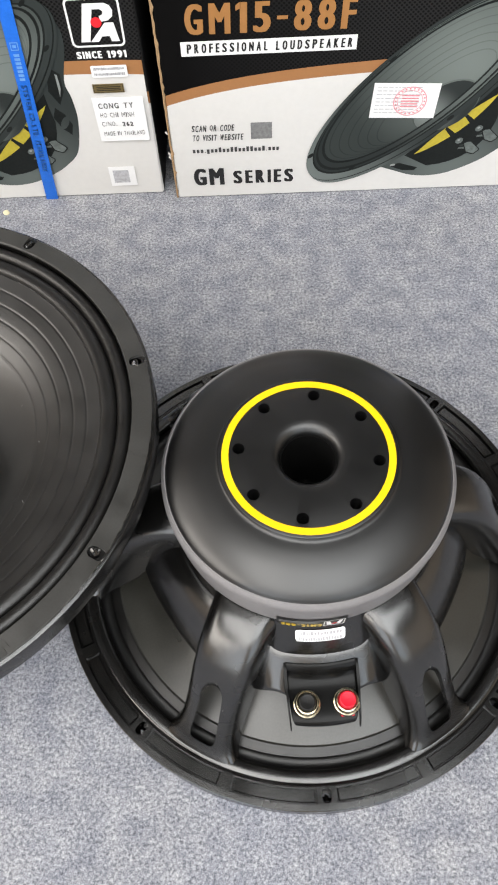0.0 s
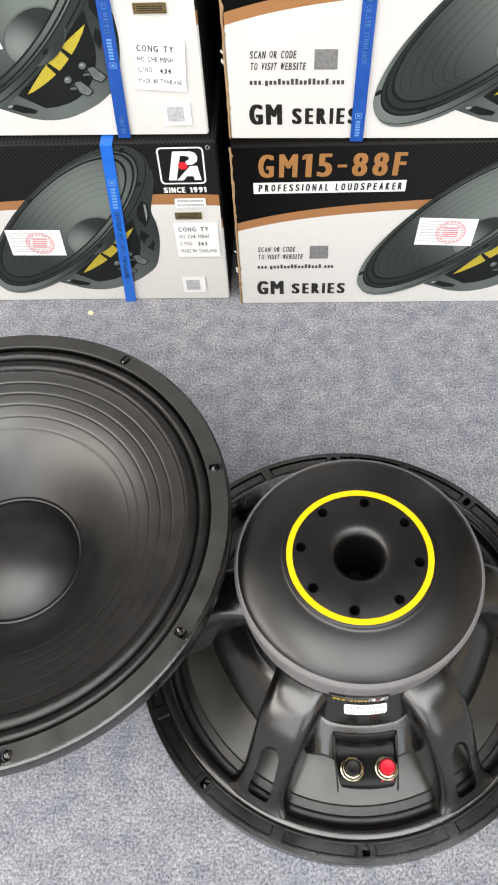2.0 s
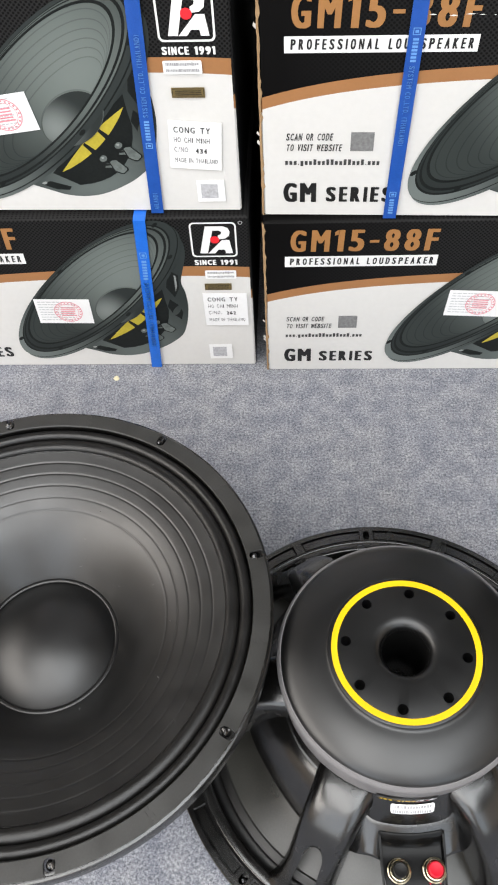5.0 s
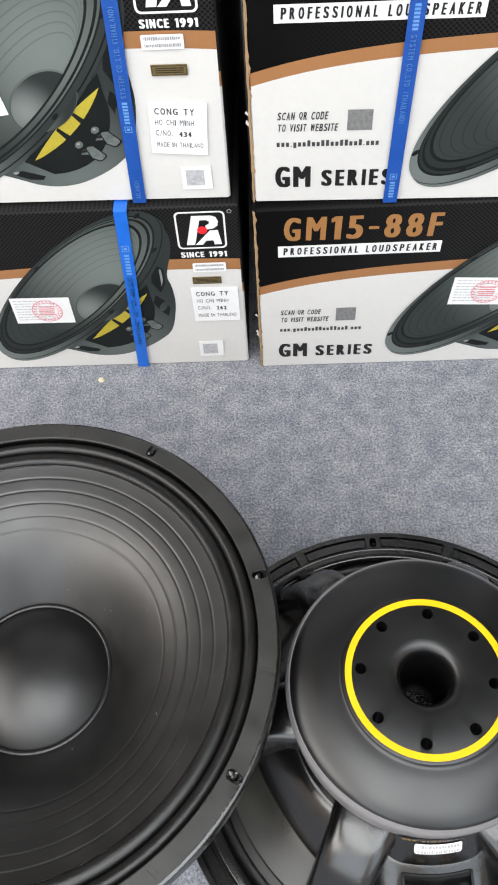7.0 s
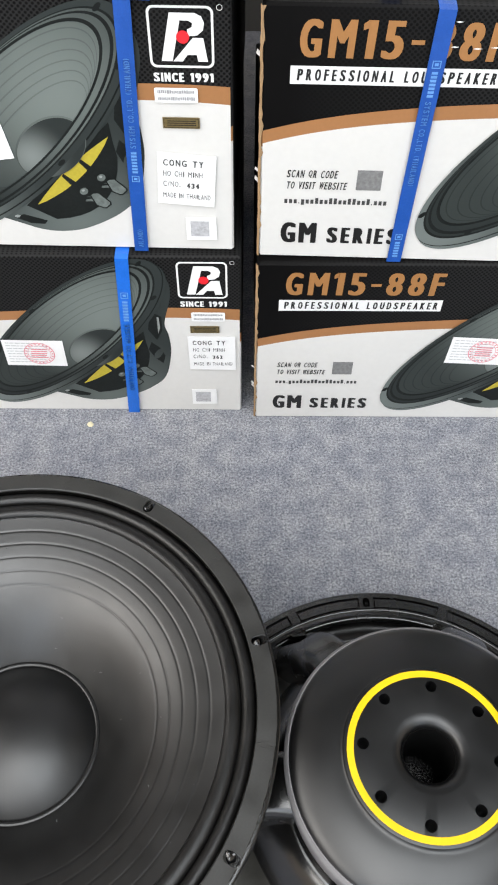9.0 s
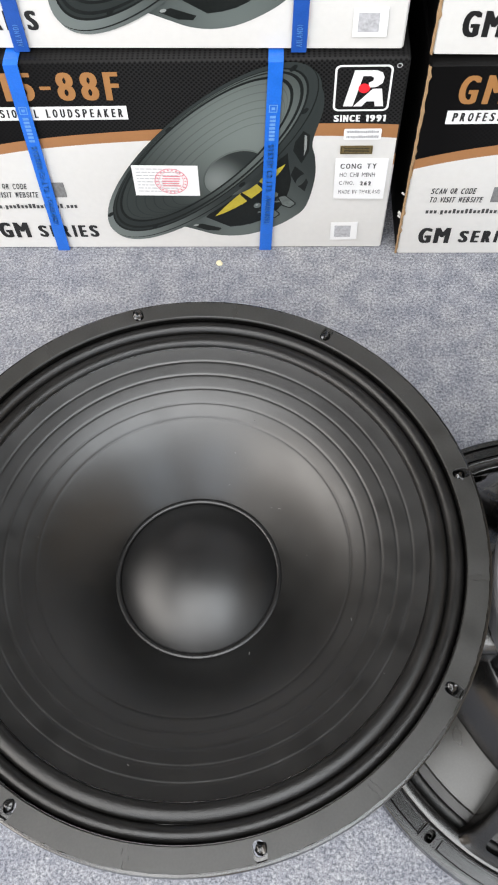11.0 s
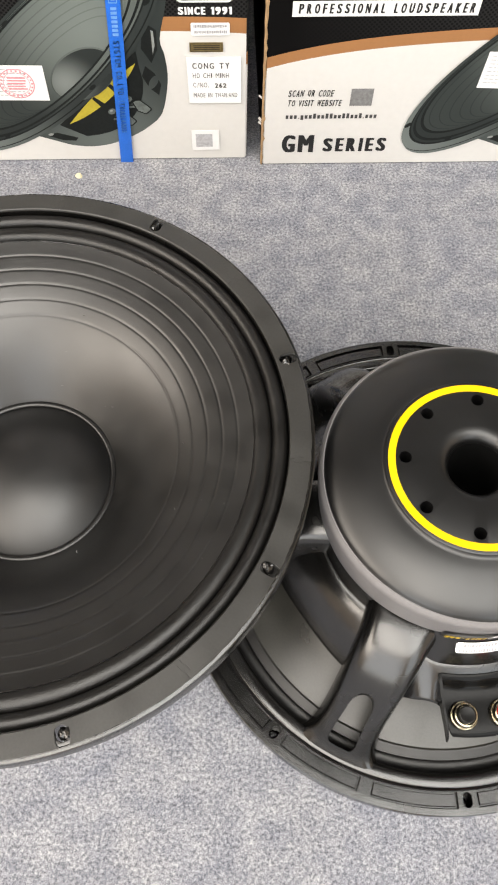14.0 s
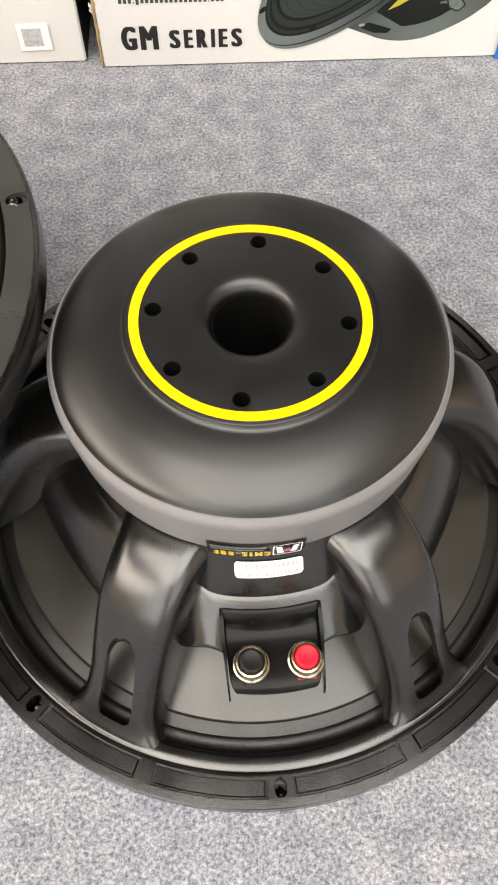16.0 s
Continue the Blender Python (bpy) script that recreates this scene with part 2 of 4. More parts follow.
def picture_material(name, centre, near, far, reach):
    """Printed shading that fades away from a point of the carton's front."""
    mat = material(name, near, rough=0.37, vary=0.1, scale=20, spec=0.15)
    n, l = mat.node_tree.nodes, mat.node_tree.links
    tc, dist, ramp, mix = n.new("ShaderNodeTexCoord"), n.new("ShaderNodeVectorMath"), n.new("ShaderNodeMapRange"), n.new("ShaderNodeMix")
    dist.operation = "DISTANCE"
    dist.inputs[1].default_value = (centre[0], 0.0, centre[1])
    l.new(tc.outputs["Object"], dist.inputs[0])
    ramp.interpolation_type = "SMOOTHSTEP"
    ramp.inputs["From Min"].default_value, ramp.inputs["From Max"].default_value = 0.0, reach
    l.new(dist.outputs["Value"], ramp.inputs["Value"])
    mix.data_type = "RGBA"
    mix.inputs[6].default_value, mix.inputs[7].default_value = (*near, 1), (*far, 1)
    l.new(ramp.outputs[0], mix.inputs[0])
    l.new(mix.outputs[2], n["Principled BSDF"].inputs["Base Color"])
    return mat


PIC_DARK = material("picture_black", (0.011, 0.013, 0.0125), rough=0.37, vary=0.25, scale=30, spec=0.15)
PIC_RIM = picture_material("picture_rim_grey", (0.150, 0.030), (0.150, 0.172, 0.165), (0.030, 0.036, 0.035), 0.12)
PIC_CONE = picture_material("picture_cone_grey", (0.283, 0.150), (0.165, 0.190, 0.178), (0.034, 0.041, 0.039), 0.125)
PIC_RING = picture_material("picture_ring_grey", (0.283, 0.150), (0.128, 0.148, 0.139), (0.024, 0.029, 0.028), 0.125)
PIC_LIGHT = material("picture_light_grey", (0.26, 0.28, 0.27), rough=0.37, vary=0.3, scale=16, spec=0.15)
PIC_TAB = material("picture_tab_grey", (0.115, 0.132, 0.126), rough=0.37, vary=0.35, scale=90, spec=0.15)
PIC_YELLOW = material("picture_yellow", (0.44, 0.36, 0.045), rough=0.37, vary=0.12, scale=70, spec=0.15)
PIC_CAP = picture_material("picture_cap_grey", (0.2530, 0.0950), (0.190, 0.212, 0.203), (0.026, 0.031, 0.030), 0.036)
PIC_BASKET = picture_material("picture_basket_grey", (0.285, 0.025), (0.120, 0.140, 0.134), (0.030, 0.036, 0.035), 0.110)


# ---------------------------------------------------------------- mesh helpers
def part(name, bm, mats, parent=None, label="", smooth=True, m=None):
    """Links a bmesh as one mesh object, under a thing or a part."""
    bmesh.ops.recalc_face_normals(bm, faces=bm.faces[:])
    me = bpy.data.meshes.new(name)
    bm.to_mesh(me)
    bm.free()
    for mat in mats if isinstance(mats, (list, tuple)) else [mats]:
        me.materials.append(mat)
    if smooth:
        me.polygons.foreach_set("use_smooth", [True] * len(me.polygons))
        me.set_sharp_from_angle(angle=radians(38))
    ob = new(name, me)
    ob.parent = parent
    if m is not None:
        ob.matrix_basis = m
    return tagged(ob, label, kind="stuff" if name == "lettering" else "")


def empty(name, m, label, category, group=""):
    ob = new(name)
    ob.empty_display_size = 0.05
    ob.matrix_basis = m
    return tagged(ob, label, category, group)


def grid_faces(bm, rows, wrap=False, closed=False, mat_of=None):
    """Faces between rows of vertices; wrap joins each row's ends, closed joins the last row to the first."""
    count = len(rows)
    for i in range(count if closed else count - 1):
        a, b = rows[i], rows[(i + 1) % count]
        m = len(a)
        for j in range(m if wrap else m - 1):
            f = bm.faces.new((a[j], a[(j + 1) % m], b[(j + 1) % m], b[j]))
            if mat_of:
                f.material_index = mat_of(i, j)


def lathe(profile, n=128, closed=True, bm=None, mat_of=None, wobble=None):
    """Turns a profile of (r, z) round the z axis."""
    bm = bm or bmesh.new()
    rows = []
    for r, z in profile:
        row = []
        for k in range(n):
            a = 2 * math.pi * k / n
            dr, dz = wobble(a, r) if wobble else (0, 0)
            row.append(bm.verts.new(((r + dr) * math.cos(a), (r + dr) * math.sin(a), z + dz)))
        rows.append(row)
    grid_faces(bm, rows, wrap=True, closed=closed, mat_of=mat_of)
    return bm


def box_bm(x0, x1, y0, y1, z0, z1, bevel=0.0, bm=None):
    bm = bm or bmesh.new()
    got = bmesh.ops.create_cube(bm, size=1.0, matrix=Matrix.LocRotScale(((x0 + x1) / 2, (y0 + y1) / 2, (z0 + z1) / 2), None, (x1 - x0, y1 - y0, z1 - z0)))
    if bevel:
        edges = list({e for v in got["verts"] for e in v.link_edges})
        bmesh.ops.bevel(bm, geom=edges, offset=bevel, segments=3, profile=0.5, affect="EDGES")
    return bm


def cut(bm, tools):
    """bm less each of the tools (bmeshes), as a new bmesh."""
    def held(b):
        bmesh.ops.recalc_face_normals(b, faces=b.faces[:])
        me = bpy.data.meshes.new("cut")
        b.to_mesh(me)
        b.free()
        return new("cut", me)

    whole = held(bm)
    cutters = bmesh.new()
    for tool in tools:
        me = bpy.data.meshes.new("tool")
        bmesh.ops.recalc_face_normals(tool, faces=tool.faces[:])
        tool.to_mesh(me)
        cutters.from_mesh(me)
        tool.free()
        bpy.data.meshes.remove(me)
    cutter = held(cutters)
    mod = whole.modifiers.new("less", "BOOLEAN")
    mod.operation, mod.object, mod.solver = "DIFFERENCE", cutter, "EXACT"
    got = bpy.data.meshes.new_from_object(whole.evaluated_get(bpy.context.evaluated_depsgraph_get()))
    out = bmesh.new()
    out.from_mesh(got)
    for o in (whole, cutter):
        me = o.data
        bpy.data.objects.remove(o)
        bpy.data.meshes.remove(me)
    bpy.data.meshes.remove(got)
    return out


def slot_tool(cx, cy, angle, half_w, half_l, z0, z1, n=10):
    """A prism with a stadium outline, its long side along angle."""
    bm = bmesh.new()
    pts = []
    for side in (1, -1):
        for k in range(n + 1):
            a = -math.pi / 2 + math.pi * k / n + (0 if side > 0 else math.pi)
            pts.append((side * (half_l - half_w) + half_w * math.cos(a), half_w * math.sin(a)))
    c, s = math.cos(angle), math.sin(angle)
    lo = [bm.verts.new((cx + x * c - y * s, cy + x * s + y * c, z0)) for x, y in pts]
    hi = [bm.verts.new((v.co.x, v.co.y, z1)) for v in lo]
    bm.faces.new(lo[::-1]), bm.faces.new(hi)
    grid_faces(bm, [lo, hi], wrap=True)
    return bm


def spline(points, steps):
    """Points on a smooth curve through the given ones."""
    p = [Vector(v) for v in points]
    p = [2 * p[0] - p[1], *p, 2 * p[-1] - p[-2]]
    out = []
    for i in range(1, len(p) - 2):
        for k in range(steps):
            t = k / steps
            out.append(0.5 * (2 * p[i] + (p[i + 1] - p[i - 1]) * t + (2 * p[i - 1] - 5 * p[i] + 4 * p[i + 1] - p[i + 2]) * t * t + (3 * p[i] - p[i - 1] - 3 * p[i + 1] + p[i + 2]) * t ** 3))
    return [tuple(v) for v in out] + [tuple(p[-2])]


NARROW = {"M": 1.22, "W": 1.3, "1": 0.60, "I": 0.36, "-": 0.62, ".": 0.3, "/": 0.55, " ": 0.6, "E": 0.82, "F": 0.82, "L": 0.8, "Q": 1.08, "O": 1.04, "G": 1.04, ",": 0.3, "(": 0.45, ")": 0.45}


def glyph(letter, weight=0.0):
    """A letter of the built-in font as a mesh, and its bounds."""
    data = bpy.data.curves.new("words", "FONT")
    data.body, data.size, data.resolution_u, data.offset = letter, 1.0, 4, weight
    ob = new("words", data)
    me = bpy.data.meshes.new_from_object(ob.evaluated_get(bpy.context.evaluated_depsgraph_get()))
    bpy.data.objects.remove(ob)
    bpy.data.curves.remove(data)
    xs, ys = [v.co.x for v in me.vertices], [v.co.y for v in me.vertices]
    return me, min(xs), max(xs), min(ys), max(ys)


def lettering_bm(body, u0, u1, v0, v1, bold=0.0, slant=0.0, gap=0.26):
    """Words in the built-in font, letter by letter, filling the given rectangle of the upright x-z plane; bold thickens the strokes by a share of the height."""
    h = v1 - v0
    cells = [NARROW.get(c, 1.0) for c in body]
    unit = (u1 - u0) / (sum(cells) + gap * (len(body) - 1))
    b = bold * h
    shifts = [0.0] if not bold else [-b, -b / 2, 0.0, b / 2, b]
    bm, x = bmesh.new(), u0
    for c, cell in zip(body, cells):
        w = cell * unit
        if c != " ":
            me, x0, x1, y0, y1 = glyph(c, 0.0 if c in "MNW" else 0.16 * bold)
            lo, hi = {"-": (v0 + 0.40 * h, v0 + 0.52 * h), ".": (v0, v0 + 0.16 * h), ",": (v0 - 0.1 * h, v0 + 0.16 * h)}.get(c, (v0, v1))
            inset = min(b, 0.2 * w)
            for k, dx in enumerate(shifts):
                first = len(bm.verts)
                bm.from_mesh(me)
                bm.verts.ensure_lookup_table()
                for v in bm.verts[first:]:
                    if c == "1":
                        v.co.x = x0 + 0.46 * (x1 - x0) + 0.54 * (v.co.x - x0)
                    px = x + inset + (v.co.x - x0) / (x1 - x0) * (w - 2 * inset) + (dx * inset / b if b else 0)
                    pz = lo + (v.co.y - y0) / (y1 - y0) * (hi - lo)
                    v.co = (px + slant * (pz - v0), -0.00003 * k, pz)
            if c == "1":
                flat_poly(bm, [(x, v0 + 0.74 * h), (x + 0.5 * w, v0 + 0.80 * h), (x + 0.5 * w, v1), (x + 0.36 * w, v1), (x, v0 + 0.90 * h)])
            bpy.data.meshes.remove(me)
        x += w + gap * unit
    return bm


def flat_poly(bm, pts, y=0.0, index=0):
    """A flat piece in the upright x-z plane."""
    f = bm.faces.new([bm.verts.new((u, y, v)) for u, v in pts])
    f.material_index = index
    return f


def rect(u0, u1, v0, v1):
    return [(u0, v0), (u1, v0), (u1, v1), (u0, v1)]


def round_rect(u0, u1, v0, v1, r, n=6):
    pts = []
    for cx, cy, a0 in ((u1 - r, v1 - r, 0), (u0 + r, v1 - r, 90), (u0 + r, v0 + r, 180), (u1 - r, v0 + r, 270)):
        pts += [(cx + r * math.cos(radians(a0 + 90 * k / n)), cy + r * math.sin(radians(a0 + 90 * k / n))) for k in range(n + 1)]
    return pts


def ellipse(cu, cv, a, b, turn, n=72, start=0.0, end=360.0):
    c, s = math.cos(radians(turn)), math.sin(radians(turn))
    out = []
    for k in range(n):
        t = radians(start + (end - start) * k / (n if end - start >= 360 else n - 1))
        x, y = a * math.cos(t), b * math.sin(t)
        out.append((cu + x * c - y * s, cv + x * s + y * c))
    return out


def outline(bm, outer, inner, y=0.0, index=0):
    """A flat frame between two outlines with the same number of points."""
    a = [bm.verts.new((u, y, v)) for u, v in outer]
    b = [bm.verts.new((u, y, v)) for u, v in inner]
    n = len(a)
    for k in range(n):
        bm.faces.new((a[k], a[(k + 1) % n], b[(k + 1) % n], b[k])).material_index = index


# ---------------------------------------------------------------- the room
def slab(name, x0, x1, y0, y1, z0, z1, mat, label, category):
    ob = part(name, box_bm(x0, x1, y0, y1, z0, z1), mat, None, "", smooth=False)
    return tagged(ob, label, category, kind="structure")


slab("floor", -2.3, 2.3, -2.5, 1.3, -0.08, 0.0, CARPET, "blue-grey speckled needle-felt carpet floor", "floor")
# walls and ceiling are unseen, added to hold the openings and shape reflections
slab("wall_north", -2.3, 2.3, 1.3, 1.42, -0.08, 2.62, WALL, "unseen dark wall added behind the cartons", "wall")
slab("wall_east", 2.3, 2.42, -2.5, 1.42, -0.08, 2.62, BOUNCE_WALL, "unseen warm side wall added to bounce light", "wall")
slab("ceiling", -2.42, 2.42, -2.62, 1.42, 2.62, 2.72, CEILING, "unseen dark ceiling added over the floor", "ceiling")


def front_wall():
    """The unseen wall behind the camera, added to bounce light, with two tall openings through it."""
    bm = cut(box_bm(-2.42, 2.42, -2.62, -2.5, -0.08, 2.62), [box_bm(-2.0, -0.3, -2.8, -2.3, 0.10, 2.45), box_bm(0.3, 2.0, -2.8, -2.3, 0.10, 2.45)])
    tagged(part("wall_south", bm, BOUNCE_WALL, None, smooth=False), "unseen warm wall added behind the camera with two openings for light", "wall", kind="structure")


front_wall()


def side_wall():
    # unseen too: its warm colour bounces light, its opening lets a lamp in
    bm = cut(box_bm(-2.42, -2.3, -2.5, 1.42, -0.08, 2.62), [box_bm(-2.6, -2.1, -2.2, 0.80, 1.1, 2.4)])
    tagged(part("wall_west", bm, BOUNCE_WALL, None, smooth=False), "unseen warm side wall with an opening, added to bounce light", "wall", kind="structure")


side_wall()


# ---------------------------------------------------------------- the loudspeaker
# Built face down: z = 0 is the gasket's face, TOP the back of the magnet.
TOP = 0.1768
CONE_R = [0.1565, 0.148, 0.135, 0.126, 0.115, 0.105, 0.09, 0.075, 0.062, 0.058]
CONE_Z = [0.1695, 0.1665, 0.1625, 0.159, 0.1545, 0.1485, 0.137, 0.123, 0.109, 0.1045]
CONE_FIT = np.polyfit(CONE_R, CONE_Z, 4)
RIB_FIRST, RIB_STEP = 0.1053, 0.0096


def cone_height(r, ribs=True):
    z = float(np.polyval(CONE_FIT, r))
    if ribs and 0.100 < r < 0.148:
        k = min(max(round((r - RIB_FIRST) / RIB_STEP), 0), 4)
        d = r - RIB_FIRST - RIB_STEP * k
        z += -0.00028 * math.exp(-(d / 0.0008) ** 2)
    return z


def frame_ring():
    """The cast flange, with sunk pads between the bolt holes on its back."""
    angles = []
    for k in range(16):
        base, hole_first = 22.5 * k - 90, k % 2 == 0
        a0, a1 = (2.1, 21.2) if hole_first else (1.3, 20.4)
        angles += [(base, 0), (base + a0, 0), (base + a0 + 0.12, 1), (base + a0 + 0.42, 1), (base + a0 + 0.60, 2)]
        angles += [(base + a0 + 0.60 + (a1 - a0 - 1.2) * j / 6, 2) for j in range(1, 6)]
        angles += [(base + a1 - 0.60, 2), (base + a1 - 0.42, 1), (base + a1 - 0.12, 1), (base + a1, 0)]
    rings = [(0.1904, 0.0016, 0), (0.1911, 0.0021, 0), (0.1914, 0.0034, 0), (0.1914, 0.0158, 0), (0.1913, 0.0174, 0), (0.1907, 0.0179, 0), (0.1866, 0.018, 0), (0.1860, 0.018, 1), (0.1851, 0.018, 1), (0.1846, 0.018, 2),
             (0.1774, 0.018, 2), (0.1769, 0.018, 1), (0.1760, 0.018, 1), (0.1756, 0.018, 0), (0.1738, 0.018, 0), (0.1732, 0.0176, 0), (0.1724, 0.0180, 0), (0.1710, 0.0183, 0), (0.1692, 0.0184, 0), (0.1672, 0.0183, 0), (0.1657, 0.0181, 0),
             (0.1646, 0.0174, 0), (0.1641, 0.0163, 0), (0.1640, 0.0140, 0), (0.1660, 0.0132, 0), (0.1750, 0.0128, 0), (0.1752, 0.0016, 0)]
    bm = bmesh.new()
    rows = []
    for r, z, pad in rings:
        rows.append([bm.verts.new((r * math.cos(radians(a)), r * math.sin(radians(a)), z - (0.0 if not (pad and inside) else (0.0034 if 1 in (pad, inside) else 0.0014)))) for a, inside in angles])
    grid_faces(bm, rows, wrap=True, closed=True)
    return cut(bm, [slot_tool(0.1812 * math.cos(a), 0.1812 * math.sin(a), a, 0.0032, 0.0050, -0.002, 0.03) for a in [radians(45 * k) for k in range(8)]])


def leg_bm():
    """One forked arm of the basket, along +x: a rounded channel with a slot through its lower half."""
    line = [(0.076, 0.1215), (0.090, 0.1205), (0.1020, 0.1185), (0.1145, 0.1128), (0.1260, 0.1028), (0.1356, 0.0885), (0.1440, 0.0712), (0.1518, 0.0525), (0.1598, 0.0360), (0.1660, 0.0250), (0.1722, 0.0172)]
    half = [0.0268, 0.0250, 0.0236, 0.0227, 0.0222, 0.0219, 0.0217, 0.0216, 0.0221, 0.0246, 0.0310]
    depth = [0.8, 0.9, 1.0, 1.0, 1.0, 1.0, 1.0, 0.9, 0.66, 0.40, 0.22]
    section = [(0.0, 0.0), (0.28, 0.0001), (0.50, 0.0004), (0.66, 0.0012), (0.78, 0.0028), (0.87, 0.0054), (0.935, 0.0095), (0.970, 0.0150), (0.988, 0.0215), (1.0, 0.0300)]
    section = [(-w, d) for w, d in reversed(section[1:])] + section
    path = spline([(x, z, h) for (x, z), h in zip(line, half)], 4)
    bm, rows = bmesh.new(), []
    for i, (x, z, h) in enumerate(path):
        p, q = path[max(i - 1, 0)], path[min(i + 1, len(path) - 1)]
        t = Vector((q[0] - p[0], q[1] - p[1])).normalized()
        ease = float(np.interp(i / 4, range(11), depth))
        foot = max(0.0, min(1.0, (x - 0.150) / 0.0245))
        rows.append([bm.verts.new((x + t.y * d * ease - foot * (w * h) ** 2 / (2 * x), w * h, z - t.x * d * ease)) for w, d in section])
    grid_faces(bm, rows)
    bmesh.ops.recalc_face_normals(bm, faces=bm.faces[:])
    bmesh.ops.solidify(bm, geom=bm.faces[:], thickness=0.0036)
    # arched at its head, wider and squarer at its foot
    tool = bmesh.new()
    rim = [(0.1440 - 0.0080 * math.sin(a), 0.0080 * math.cos(a)) for a in [math.pi * k / 16 for k in range(17)]]
    rim += [(0.1600, -0.0096)] + [(0.1615 + 0.0040 * math.sin(a), -0.0058 - 0.0040 * math.cos(a)) for a in [math.pi / 2 * k / 5 for k in range(6)]]
    rim += [(0.1615 + 0.0040 * math.cos(a), 0.0058 + 0.0040 * math.sin(a)) for a in [math.pi / 2 * k / 5 for k in range(6)]] + [(0.1600, 0.0096)]
    lo, hi = [tool.verts.new((x, y, -0.02)) for x, y in rim], [tool.verts.new((x, y, 0.16)) for x, y in rim]
    tool.faces.new(lo[::-1]), tool.faces.new(hi)
    grid_faces(tool, [lo, hi], wrap=True)
    return cut(bm, [tool])


def wrap_round(bm, radius, angle):
    """Lays an upright flat bmesh round a cylinder, its middle at the angle; radius is a function of height."""
    for v in bm.verts:
        r = radius(v.co.z) + v.co.y
        a = radians(angle) + v.co.x / radius(v.co.z)
        v.co = (r * math.cos(a), r * math.sin(a), v.co.z)
    return bm


def fine_rect(bm, u0, u1, v0, v1, y, index=0, n=10):
    a = [bm.verts.new((u0 + (u1 - u0) * k / n, y, v0)) for k in range(n + 1)]
    b = [bm.verts.new((u0 + (u1 - u0) * k / n, y, v1)) for k in range(n + 1)]
    for k in range(n):
        bm.faces.new((a[k], a[k + 1], b[k + 1], b[k])).material_index = index


def band_radius(z):
    return float(np.interp(z, [0.118, 0.1245, 0.128, 0.152, 0.16], [0.0922, 0.0924, 0.0930, 0.0953, 0.0955]))


def hub_radius(z):
    return float(np.interp(z, [0.0980, 0.1060, 0.1130, 0.1200], [0.1035, 0.0990, 0.0950, 0.0915]))


def terminal(root, bracket, x, cap_mat, label, cap_label):
    m = pose(x, -0.1335, 0.0832, 2)
    base = part("terminal", lathe([(0.0001, 0.0), (0.0080, 0.0), (0.0089, 0.0006), (0.0090, 0.0026), (0.0086, 0.0036), (0.0079, 0.0040), (0.0076, 0.0050), (0.0076, 0.0074), (0.0072, 0.0084), (0.0064, 0.0087), (0.0058, 0.0084), (0.0056, 0.0060), (0.0001, 0.0060)], 40), CHROME, bracket, label, m=m)
    part("push_cap", lathe([(0.0001, 0.0062), (0.0054, 0.0062), (0.0054, 0.0104), (0.0051, 0.0115), (0.0045, 0.0119), (0.0041, 0.0117), (0.0001, 0.0116)], 36), cap_mat, base, cap_label)
    tab = box_bm(-0.0045, 0.0045, -0.0085, 0.0, -0.010, 0.0005, 0.0008)
    part("insulator", tab, cap_mat, base, cap_label)


